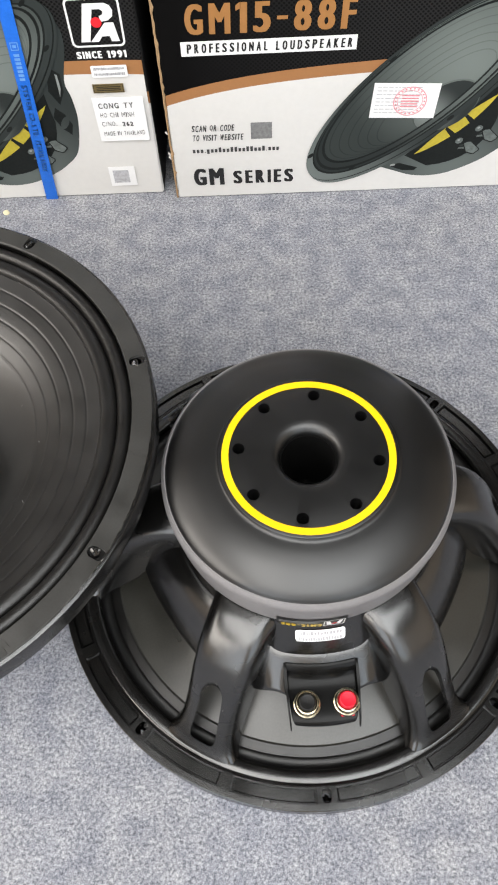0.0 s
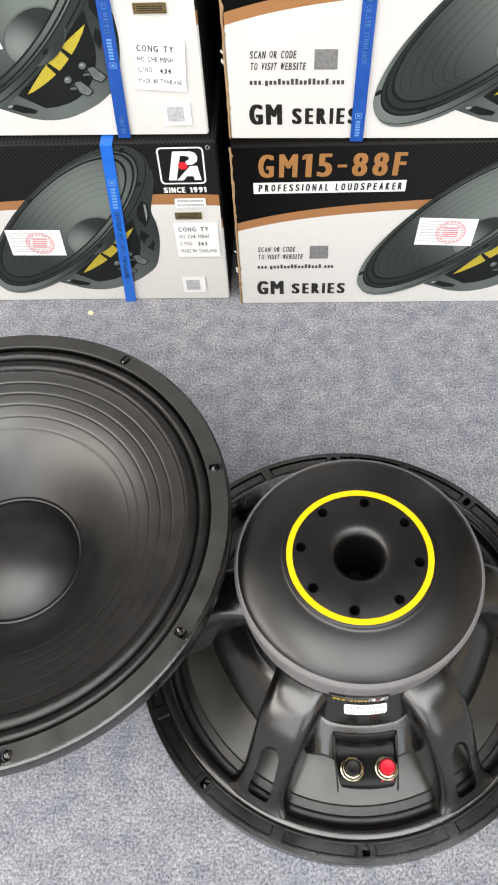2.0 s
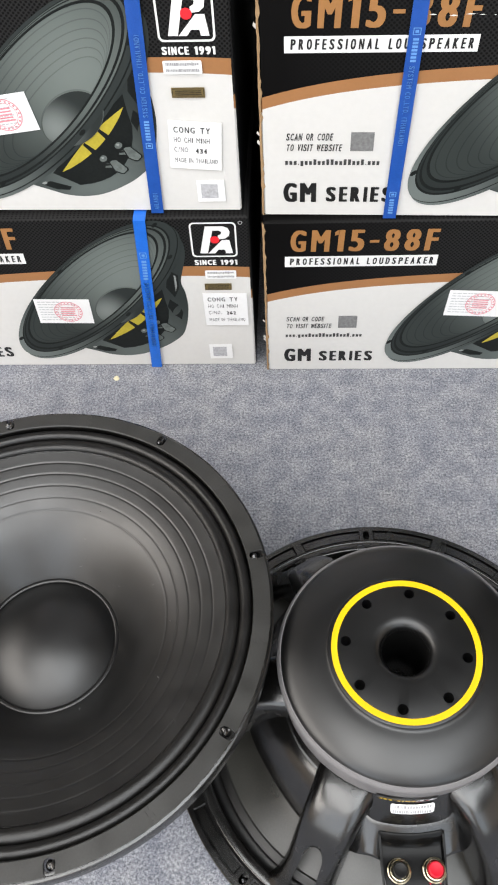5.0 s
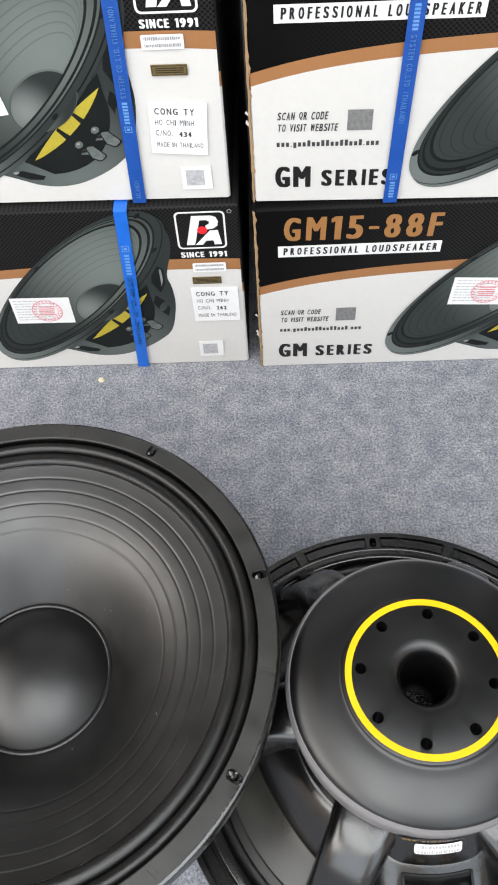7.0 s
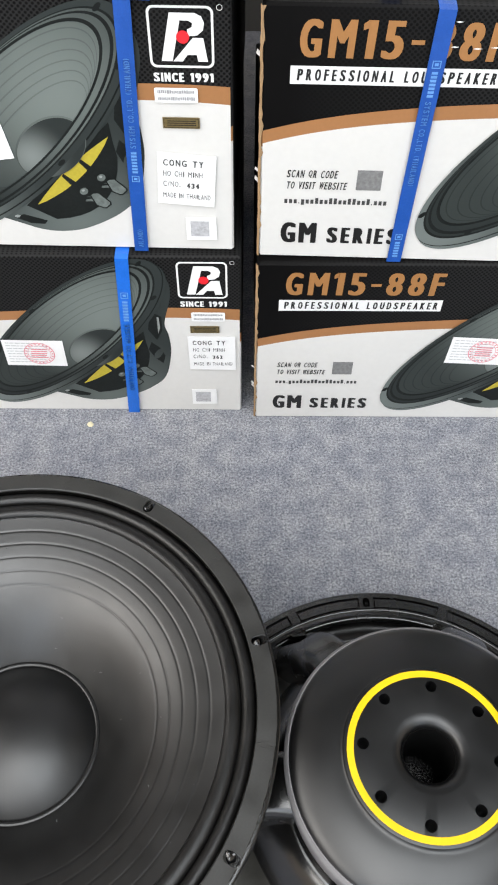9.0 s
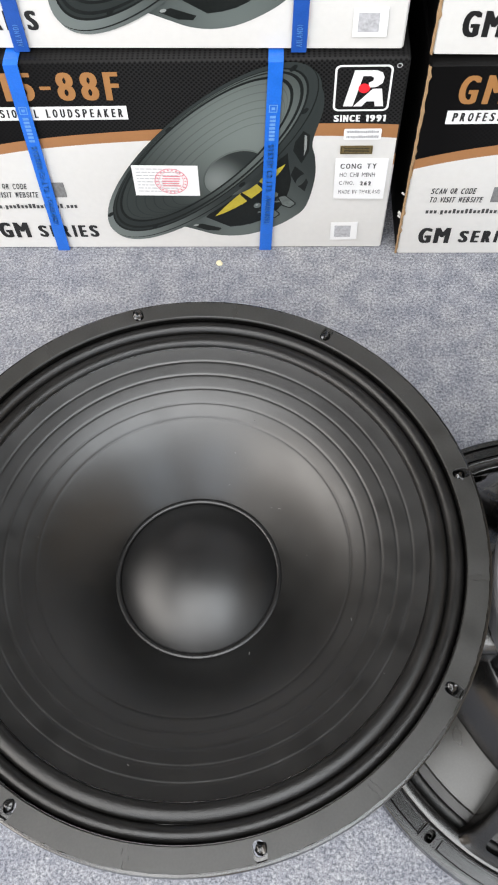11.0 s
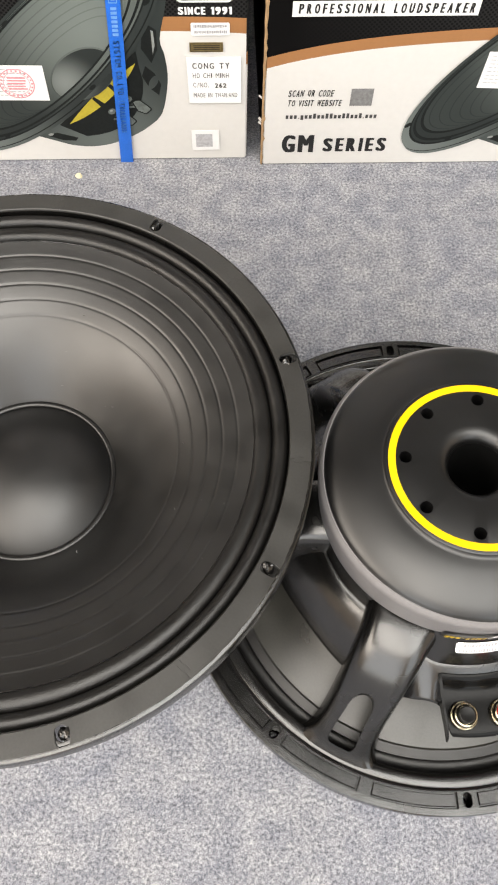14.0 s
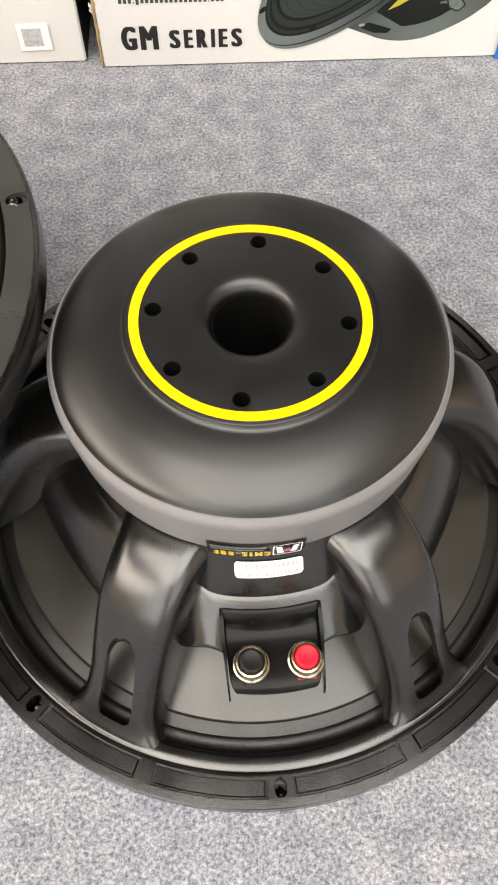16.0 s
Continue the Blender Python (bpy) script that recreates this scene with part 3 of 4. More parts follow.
def loudspeaker(m, label):
    root = empty("loudspeaker", m, label, "loudspeaker", "loudspeakers on the carpet")
    frame_ob = part("frame_ring", frame_ring(), CASTING, root, "cast black frame flange with sunk pads")
    # gasket of eight arcs, each notched round its bolt hole
    def arc():
        bm, n = bmesh.new(), 48
        def ragged(a, r):
            # hand-cut outer edge
            return 0.0 if r < 0.1862 else 0.0002 + 0.0003 * noise.noise((a * 30, 0.4, 1.7)) + 0.0002 * noise.noise((a * 120, 2.4, 0.7))
        # the ends interlock in a small stepped joint
        face = ((0.1757, 0.0006, 0), (0.1762, 0.0, 0), (0.1790, 0.0, 0), (0.17905, 0.0, 0.85), (0.1820, 0.0, 0.85), (0.18205, 0.0, -0.45), (0.1846, 0.0, -0.45), (0.18465, 0.0, 0.4),
                   (0.1888, 0.0, 0.4), (0.1892, 0.0004, 0.4))
        section = face + tuple((r, 0.0016, lap) for r, _, lap in reversed(face))
        rows = []
        for r, z, lap in section:
            rows.append([bm.verts.new(((r - ragged(a, r)) * math.cos(a), (r - ragged(a, r)) * math.sin(a), z)) for a in [radians(-22.475 + 44.95 * k / n + lap) for k in range(n + 1)]])
        grid_faces(bm, rows, closed=True)
        for side in (0, -1):
            for i in range(len(face) - 1):
                bm.faces.new((rows[i][side], rows[i + 1][side], rows[-2 - i][side], rows[-1 - i][side]))
        bmesh.ops.recalc_face_normals(bm, faces=bm.faces[:])
        return cut(bm, [slot_tool(0.1838, 0.0, 0.0, 0.0038, 0.0060, -0.01, 0.02)])
    first = part("gasket_segment", arc(), GASKET, root, m=pose(0, 0, 0, 0, 0, 0))
    for k in range(1, 8):
        ob = new("gasket_segment", first.data)
        ob.parent, ob.matrix_basis = root, pose(0, 0, 0, 0, 0, 45 * k)
    # glue squeezed out along the gasket's outer edge and the roll's crease
    def bead(r0, z0, w, wob, seed, spans):
        bm = bmesh.new()
        for a0, a1 in spans:
            rows = []
            n = max(8, int((a1 - a0) / 0.45))
            for k in range(n + 1):
                a = radians(a0 + (a1 - a0) * k / n)
                q = noise.noise((math.cos(a) * 14, math.sin(a) * 14, seed))
                thick = w * (0.45 + 0.6 * abs(noise.noise((math.cos(a) * 40, math.sin(a) * 40, seed + 7))) + 0.9 * max(0.0, noise.noise((math.cos(a) * 95, math.sin(a) * 95, seed + 2)))) * min(1.0, 0.15 + 4 * min(k, n - k) / n)
                r = r0 + wob * q
                rows.append([bm.verts.new(((r + thick * math.cos(b)) * math.cos(a), (r + thick * math.cos(b)) * math.sin(a), z0 - 0.7 * thick * math.sin(b))) for b in [math.pi * j / 5 for j in range(6)]])
            grid_faces(bm, rows)
        return bm
    for span in ((4, 62), (70, 108), (112, 168), (182, 221), (229, 262), (274, 312), (320, 352)):
        part("adhesive_bead", bead(0.1889, 0.0006, 0.0008, 0.0005, 3, (span,)), GLUE, root, "glossy black line of glue")
    part("adhesive_bead", bead(0.1536, TOP - 0.1690, 0.0007, 0.0002, 9, ((0, 360),)), GLUE, root, "glossy black line of glue")
    for span in ((20, 29), (58, 61), (97, 110), (150, 154), (201, 216), (243, 247), (283, 301), (330, 334)):
        part("adhesive_bead", bead(0.1650, TOP - 0.1690, 0.0008, 0.0004, 5, (span,)), GLUE, root, "glossy black line of glue")
    # crumbs of glue in the bolt holes
    for k in range(8):
        rng = random.Random(40 + k)
        lump = bmesh.new()
        bmesh.ops.create_icosphere(lump, subdivisions=3, radius=0.0032 + 0.0010 * rng.random())
        for v in lump.verts:
            v.co *= 1 + 0.55 * noise.noise(v.co * 420 + Vector((k, 0, 0)))
        a = radians(45 * k + rng.uniform(-0.8, 0.8))
        r = 0.1815 + 0.003 * rng.random()
        part("adhesive_lump", lump, GLUE, root, "glossy black lump of glue", m=pose(r * math.cos(a), r * math.sin(a), 0.0030))
    # double roll
    rolls = []
    for r0, r1, z0, z1, high in ((0.1537, 0.1649, 0.1688, 0.1680, 0.0049), (0.1649, 0.1750, 0.1680, 0.1674, 0.0070)):
        for k in range(33):
            f = 0.5 - 0.5 * math.cos(math.pi * k / 32)
            rolls.append((r0 + (r1 - r0) * f + 0.00002 * (k == 0), TOP - (z0 + (z1 - z0) * f + high * math.sin(math.pi * k / 32) ** 0.85)))
    rolls += [(0.1753, TOP - 0.1673), (0.1758, TOP - 0.1673)]
    part("surround", lathe(rolls + [(r, z + 0.0007) for r, z in reversed(rolls)], 144), SURROUND, root, "black coated double-roll surround")
    # cone
    radii = [0.1549 - (0.1549 - 0.0575) * k / 400 for k in range(401)]
    front = [(r, TOP - cone_height(r)) for r in radii]
    back = [(r, TOP - cone_height(r, False) + 0.0014 + 0.0010 / (1 + math.exp((0.1478 - r) * 3500))) for r in reversed(radii)]
    part("cone", lathe(front + back, 144, mat_of=lambda i, j: 0 if i < 401 else (1 if back[min(i - 401, 400)][0] < 0.1480 else 2)), [CONE, CONE_BACK, SURROUND], root, "ribbed black paper cone")
    cap = [(0.0572 * math.sin(radians(3 * k)), 0) for k in range(31)]
    dome = [(max(r, 0.0001), TOP - (0.1035 + math.sqrt(0.0860 ** 2 - r * r) - math.sqrt(0.0860 ** 2 - 0.0572 ** 2))) for r, _ in cap]
    cap_ob = part("dust_cap", lathe(dome, 96, closed=False), DUST_CAP, root, "smooth domed black dust cap")
    ring = [(0.0580 + 0.0024 * math.cos(a), TOP - 0.1050 - 0.0019 * math.sin(a)) for a in [2 * math.pi * k / 12 for k in range(12)]]
    part("cap_bead", lathe(ring, 96), BELL, cap_ob, "glued rim of the dust cap")
    # lint and dust on the cone
    rng = random.Random(77)
    lint = bmesh.new()
    for k in range(22):
        r, a, turn, s = rng.uniform(0.062, 0.156), rng.uniform(0, 2 * math.pi), rng.uniform(0, math.pi), rng.uniform(0.00015, 0.0005)
        z = TOP - cone_height(r, False) - 0.0006
        long = s * rng.uniform(1.0, 3.0)
        pts = [(long * x * math.cos(turn) - s * y * math.sin(turn), long * x * math.sin(turn) + s * y * math.cos(turn)) for x, y in ((-1, -0.5), (1, -0.4), (0.8, 0.5), (-0.9, 0.4))]
        lint.faces.new([lint.verts.new((r * math.cos(a) + x, r * math.sin(a) + y, z + 0.0004 * (x * math.cos(a) + y * math.sin(a)) / 0.001)) for x, y in pts])
    tagged(part("lint", lint, LINT, root, "pale specks of lint on the cone", smooth=False), kind="stuff")
    # basket
    side = [(0.0880, 0.1265), (0.0893, 0.1200), (0.0903, 0.1120), (0.0911, 0.1050), (0.0916, 0.1016), (0.0919, 0.0999)] + spline([(0.0932, 0.0997), (0.0965, 0.0980), (0.1010, 0.0940), (0.1060, 0.0880), (0.1110, 0.0800), (0.1150, 0.0715), (0.1180, 0.0635), (0.1192, 0.0595)], 4)
    apron = [(0.0885, 0.1265), (0.0915, 0.1200), (0.0950, 0.1130), (0.0990, 0.1060), (0.1033, 0.0984), (0.1046, 0.0954)] + spline([(0.1060, 0.0948), (0.1088, 0.0930), (0.1118, 0.0905), (0.1150, 0.0875), (0.1190, 0.0845), (0.1228, 0.0816), (0.1258, 0.0792), (0.1270, 0.0776)], 4)

    def basket_wall():
        """Hub and flaring web in one sheet: lower towards the legs, with an apron round the terminals."""
        bm, n, rows = bmesh.new(), 288, []
        first = len(side) - 29
        def closed(points):
            (r, z), band = points[-1], points[first + 3:]
            return points + [(r + 0.0001, z - 0.0012), (r - 0.0006, z - 0.0022), (r - 0.0018, z - 0.0024), (r - 0.0030, z - 0.0012)] + [(p - 0.0042, q - 0.0042) for p, q in reversed(band)] + [(0.0850, 0.0940), (0.0850, 0.1265)]
        for i, ((r0, z0), (r1, z1)) in enumerate(zip(closed(side), closed(apron))):
            row = []
            for k in range(n):
                a = 2 * math.pi * k / n
                turn = abs(math.degrees(a) - 270)
                f = math.exp(-(turn / 22) ** 8)
                r, z = r0 + (r1 - r0) * f, z0 + (z1 - z0) * f
                along = max(0.0, min(1.0, (i - first) / 20, (len(side) + 4 + 24 - i) / 20))
                leg_side = along * (0.5 + 0.5 * math.cos(6 * a)) * (1 - f)
                sunk = max(0.0, min(1.0, (r - 0.1105) / 0.003)) * math.exp(-(turn / 10.6) ** 16)
                arch = f * along * math.exp(-((turn - 14.5) / 3.0) ** 2)
                r, z = r + 0.0040 * leg_side - 0.0012 * arch, z - 0.0060 * leg_side - 0.0090 * sunk + 0.0016 * arch
                row.append(bm.verts.new((r * math.cos(a), r * math.sin(a), z)))
            rows.append(row)
        grid_faces(bm, rows, wrap=True, closed=True)
        return bm
    part("basket_wall", basket_wall(), CASTING, root, "flared black basket wall round the magnet")
    leg = part("leg", leg_bm(), CASTING, root, m=pose(0, 0, 0, 0, 0, 0))
    edge = leg.modifiers.new("round", "BEVEL")
    edge.width, edge.segments, edge.limit_method, edge.angle_limit, edge.harden_normals = 0.0026, 4, "ANGLE", radians(48), True
    for k in range(1, 6):
        ob = leg.copy()
        scene.collection.objects.link(ob)
        ob.matrix_basis = pose(0, 0, 0, 0, 0, 60 * k + (-1.0 if k == 4 else (1.0 if k == 5 else 0.0)))
    # magnet cover
    cover = [(0.0180, 0.120), (0.0180, 0.1698), (0.0185, 0.1714), (0.0196, 0.1734), (0.0212, 0.1748), (0.0235, 0.1757), (0.0268, 0.1760), (0.0562, 0.1760), (0.0570, 0.1757), (0.0576, 0.1745)]
    cover += spline([(0.0586, 0.1738), (0.0660, 0.1728), (0.0740, 0.1709), (0.0800, 0.1688), (0.0850, 0.1667), (0.0885, 0.1648), (0.0908, 0.1630), (0.0922, 0.1612)], 5)
    cover += [(0.0927, 0.1606), (0.088, 0.1590), (0.060, 0.1500), (0.030, 0.1200)]
    drills = [slot_tool(0.0444 * math.cos(a), 0.0444 * math.sin(a), a, 0.0039, 0.00391, 0.1500, 0.19, 8) for a in [radians(-9.9 + 45 * k) for k in range(8)]]
    cover_ob = part("magnet_cover", cut(lathe(cover, 144), drills), BELL, root, "satin black bell-shaped magnet cover")
    part("painted_ring", lathe([(0.0505, 0.1758), (0.0505, 0.1764), (0.0550, 0.1764), (0.0550, 0.1758)], 144), YELLOW, cover_ob, "bright yellow painted ring")
    part("plate_edge", lathe([(0.0927, 0.1610), (0.0932, 0.1609), (0.0947, 0.1590), (0.0954, 0.1572), (0.0955, 0.1550), (0.0952, 0.1500), (0.0930, 0.1280), (0.0924, 0.1245), (0.0900, 0.1230), (0.0850, 0.1230), (0.0850, 0.1580), (0.0890, 0.1600)], 144), GREY_BAND, root, "dull grey tapered steel plate edge")
    part("vent_tube", lathe([(0.0179, 0.1690), (0.0176, 0.090), (0.0160, 0.090), (0.0170, 0.1650), (0.0173, 0.1690)], 64), HOLE_DARK, root, "dark vent bore")
    mesh_bm = bmesh.new()
    for i in range(-6, 7):
        for j in range(-6, 7):
            x, y = 0.0026 * (i + 0.5 * (j % 2)), 0.00225 * j
            if math.hypot(x, y) < 0.0142:
                outer = [(x + 0.00150 * math.cos(radians(60 * k + 30)), y + 0.00150 * math.sin(radians(60 * k + 30))) for k in range(6)]
                inner = [(x + 0.00105 * math.cos(radians(60 * k + 30)), y + 0.00105 * math.sin(radians(60 * k + 30))) for k in range(6)]
                a, b = [mesh_bm.verts.new((*p, 0.112)) for p in outer], [mesh_bm.verts.new((*p, 0.112)) for p in inner]
                grid_faces(mesh_bm, [a, b], wrap=True)
    part("vent_screen", mesh_bm, CASTING, root, "black honeycomb vent screen", smooth=False)
    # plates with print, upside down while the loudspeaker lies on its face
    plate = bmesh.new()
    fine_rect(plate, -0.0222, 0.0222, 0.1190, 0.1365, 0.0006)
    plate_ob = part("name_plate", wrap_round(plate, band_radius, -93.3), BLACK_INK, root, "small black name plate with gold print")
    words = lettering_bm("GM15-88F", -0.0195, 0.0065, 0.1205, 0.1270, 0.07, 0.0, 0.25)
    for v in words.verts:
        v.co.x, v.co.z = -0.0130 - v.co.x, 0.2480 - v.co.z
    part("lettering", wrap_round(words, lambda z: band_radius(z) + 0.0015, -93.3), material("gold_ink", (0.62, 0.42, 0.03), rough=0.4), plate_ob, "gold model number")
    bars = bmesh.new()
    fine_rect(bars, -0.0205, 0.0045, 0.1325, 0.1345, 0.0014)
    fine_rect(bars, -0.0205, 0.0030, 0.1295, 0.1310, 0.0014)
    part("print", wrap_round(bars, band_radius, -93.3), GREY_INK, plate_ob)
    sign = bmesh.new()
    outline(sign, round_rect(0.0072, 0.0205, 0.1205, 0.1350, 0.0015), round_rect(0.0078, 0.0199, 0.1211, 0.1344, 0.0012), 0.0014)
    flat_poly(sign, [(0.0095, 0.1225), (0.0125, 0.1225), (0.0110, 0.1330), (0.0085, 0.1330)], 0.0014)
    flat_poly(sign, [(0.0150, 0.1225), (0.0180, 0.1225), (0.0190, 0.1330), (0.0165, 0.1330)], 0.0014)
    flat_poly(sign, ellipse(0.0138, 0.1270, 0.0018, 0.0022, 0, 16), 0.0017, 1)
    part("emblem", wrap_round(sign, band_radius, -93.3), [WHITE_INK, RED_INK], plate_ob)
    tag = bmesh.new()
    for k in range(40):
        # rounded corners: each narrow column is as tall as the corner lets it be
        x = -0.0160 + 0.0008 * k
        inset = [0.0015 - math.sqrt(max(0.0, 0.0015 ** 2 - max(0.0, abs(u) - 0.0145) ** 2)) for u in (x, x + 0.0008)]
        mid = [tag.verts.new((u, 0.0007, 0.1110)) for u in (x, x + 0.0008)]
        low = [tag.verts.new((u, 0.0007, 0.1068 + c)) for u, c in zip((x, x + 0.0008), inset)]
        high = [tag.verts.new((u, 0.0007, 0.1155 - c)) for u, c in zip((x, x + 0.0008), inset)]
        tag.faces.new((low[0], low[1], mid[1], mid[0])), tag.faces.new((mid[0], mid[1], high[1], high[0]))
    bmesh.ops.remove_doubles(tag, verts=tag.verts[:], dist=0.00001)
    tag_ob = part("serial_label", wrap_round(tag, hub_radius, -89.8), PAPER, root, "small white serial label")
    rng = random.Random(4)
    rows_bm = bmesh.new()
    for v in (0.1118, 0.1076):
        x = -0.014
        while x < 0.013:
            w = rng.uniform(0.0006, 0.0016)
            fine_rect(rows_bm, x, x + w, v, v + rng.uniform(0.0018, 0.0028), 0.0010, 0, 1)
            x += w + rng.uniform(0.0004, 0.0009)
    part("print", wrap_round(rows_bm, hub_radius, -89.8), PALE_INK, tag_ob)
    # terminal bracket between two legs
    line = [(0.1098, 0.0930), (0.1118, 0.0922), (0.1136, 0.0908), (0.1150, 0.0886), (0.1164, 0.0862), (0.1186, 0.0845), (0.1225, 0.0837), (0.1320, 0.0833), (0.1415, 0.0829), (0.1452, 0.0820), (0.1468, 0.0800), (0.1468, 0.0778)]
    half = [0.0232, 0.0232, 0.0230, 0.0228, 0.0226, 0.0225, 0.0224, 0.0222, 0.0216, 0.0208, 0.0196, 0.0186]
    tray = bmesh.new()
    rows = []
    for (r, z), h in zip(line, half):
        rows.append([tray.verts.new((w * h, -math.sqrt(r * r - (w * h) ** 2) if r < 0.117 else -r + 0.0018 * w * w * (r > 0.14), z)) for w in (-1, -0.96, -0.7, -0.35, 0, 0.35, 0.7, 0.96, 1)])
    grid_faces(tray, rows)
    bmesh.ops.recalc_face_normals(tray, faces=tray.faces[:])
    bmesh.ops.solidify(tray, geom=tray.faces[:], thickness=0.0012)
    bracket = part("terminal_bracket", tray, TRAY_BLACK, root, "black terminal tray cast between two legs")
    mod = bracket.modifiers.new("round", "SUBSURF")
    mod.levels = mod.render_levels = 2
    for side_x in (-1, 1):
        ear = bmesh.new()
        prof = spline([(-0.1075, 0.0922), (-0.1120, 0.0918), (-0.1180, 0.0898), (-0.1270, 0.0882), (-0.1360, 0.0868), (-0.1425, 0.0845), (-0.1465, 0.0805), (-0.1478, 0.0765)], 3)
        prof += [(-0.1470, 0.0752), (-0.1440, 0.0765), (-0.1380, 0.0785), (-0.1180, 0.0800), (-0.1080, 0.0860)]
        a = [ear.verts.new((side_x * (0.0226 - 0.0006 * max(0.0, (-y - 0.125) / 0.02)), y, z)) for y, z in prof]
        b = [ear.verts.new((side_x * (0.0244 - 0.0012 * max(0.0, (-y - 0.120) / 0.02)), y, z)) for y, z in prof]
        ear.faces.new(a), ear.faces.new(b[::-1])
        grid_faces(ear, [a, b], wrap=True)
        bmesh.ops.bevel(ear, geom=[e for e in ear.edges if e.calc_length() > 0.0026 or len({round(v.co.x, 5) for v in e.verts}) == 1], offset=0.0005, segments=2, affect="EDGES", clamp_overlap=True)
        part("side_plate", ear, TRAY_BLACK, bracket)
    terminal(root, bracket, -0.0112, BLACK_CAP, "nickel push terminal with a black cap", "black plastic cap")
    terminal(root, bracket, 0.0146, RED_CAP, "nickel push terminal with a red cap", "red plastic cap")
    return root


driver = loudspeaker(pose(0.0023, 0.0020, 0.0, 0, 0, 2.4), "black loudspeaker lying face down, magnet with yellow ring upward")
other = copy_thing(driver, pose(-0.2867, 0.0300, TOP, 180, 0, 15.4))
tagged(other, "black fifteen-inch loudspeaker standing on its magnet, cone upward")


# ---------------------------------------------------------------- the cartons
W, H, D = 0.420, 0.2245, 0.40
STRIPE = np.polyfit([0, 0.04, 0.08, 0.12, 0.16, 0.2, 0.25, 0.34, 0.42], [0.1205, 0.1308, 0.1388, 0.1430, 0.1465, 0.1490, 0.1515, 0.1535, 0.1510], 4)


def carton_body(root):
    """The box: black, brown and white print round its front edges, black sides, back and top, rounded upright edges."""
    bm = bmesh.new()
    r, ring = 0.003, []
    for cx, cy, a0 in ((W - r, r, -90), (W - r, D - r, 0), (r, D - r, 90), (r, r, 180)):
        ring += [(cx + r * math.cos(radians(a0 + 30 * k)), cy + r * math.sin(radians(a0 + 30 * k))) for k in range(4)]
    rows = []
    for z, shrink in ((0.0, 0.003), (0.002, 0.0), (0.112, 0.0), (0.125, 0.0), (H - 0.002, 0.0), (H, 0.003)):
        rows.append([bm.verts.new((min(max(x, shrink), W - shrink), min(max(y, shrink), D - shrink), z)) for x, y in ring])
    grid_faces(bm, rows, wrap=True, mat_of=lambda i, j: 2 if 2 <= j <= 12 else (0, 0, 1, 2, 2)[i])
    bm.faces.new(rows[0]).material_index = 3
    bm.faces.new(rows[-1]).material_index = 2
    return part("body", bm, [WHITE_CARD, BROWN_PRINT, BLACK_PRINT, BROWN_CARD], root, "printed corrugated cardboard body")


def front_sheet(root):
    bm = bmesh.new()
    rows = [[], [], [], []]
    for k in range(43):
        u = min(max(W * k / 42, 0.002), W - 0.002)
        s = float(np.polyval(STRIPE, u))
        t = 0.0056 + 0.0018 * (u / W) ** 2
        for row, v in zip(rows, (0.0015, s - t, s + t, H - 0.0015)):
            row.append(bm.verts.new((u, -0.0004, v)))
    grid_faces(bm, rows, mat_of=lambda i, j: i)
    return part("front_print", bm, [WHITE_CARD, BROWN_PRINT, BLACK_PRINT], root, "black, brown and white printed front", smooth=False)


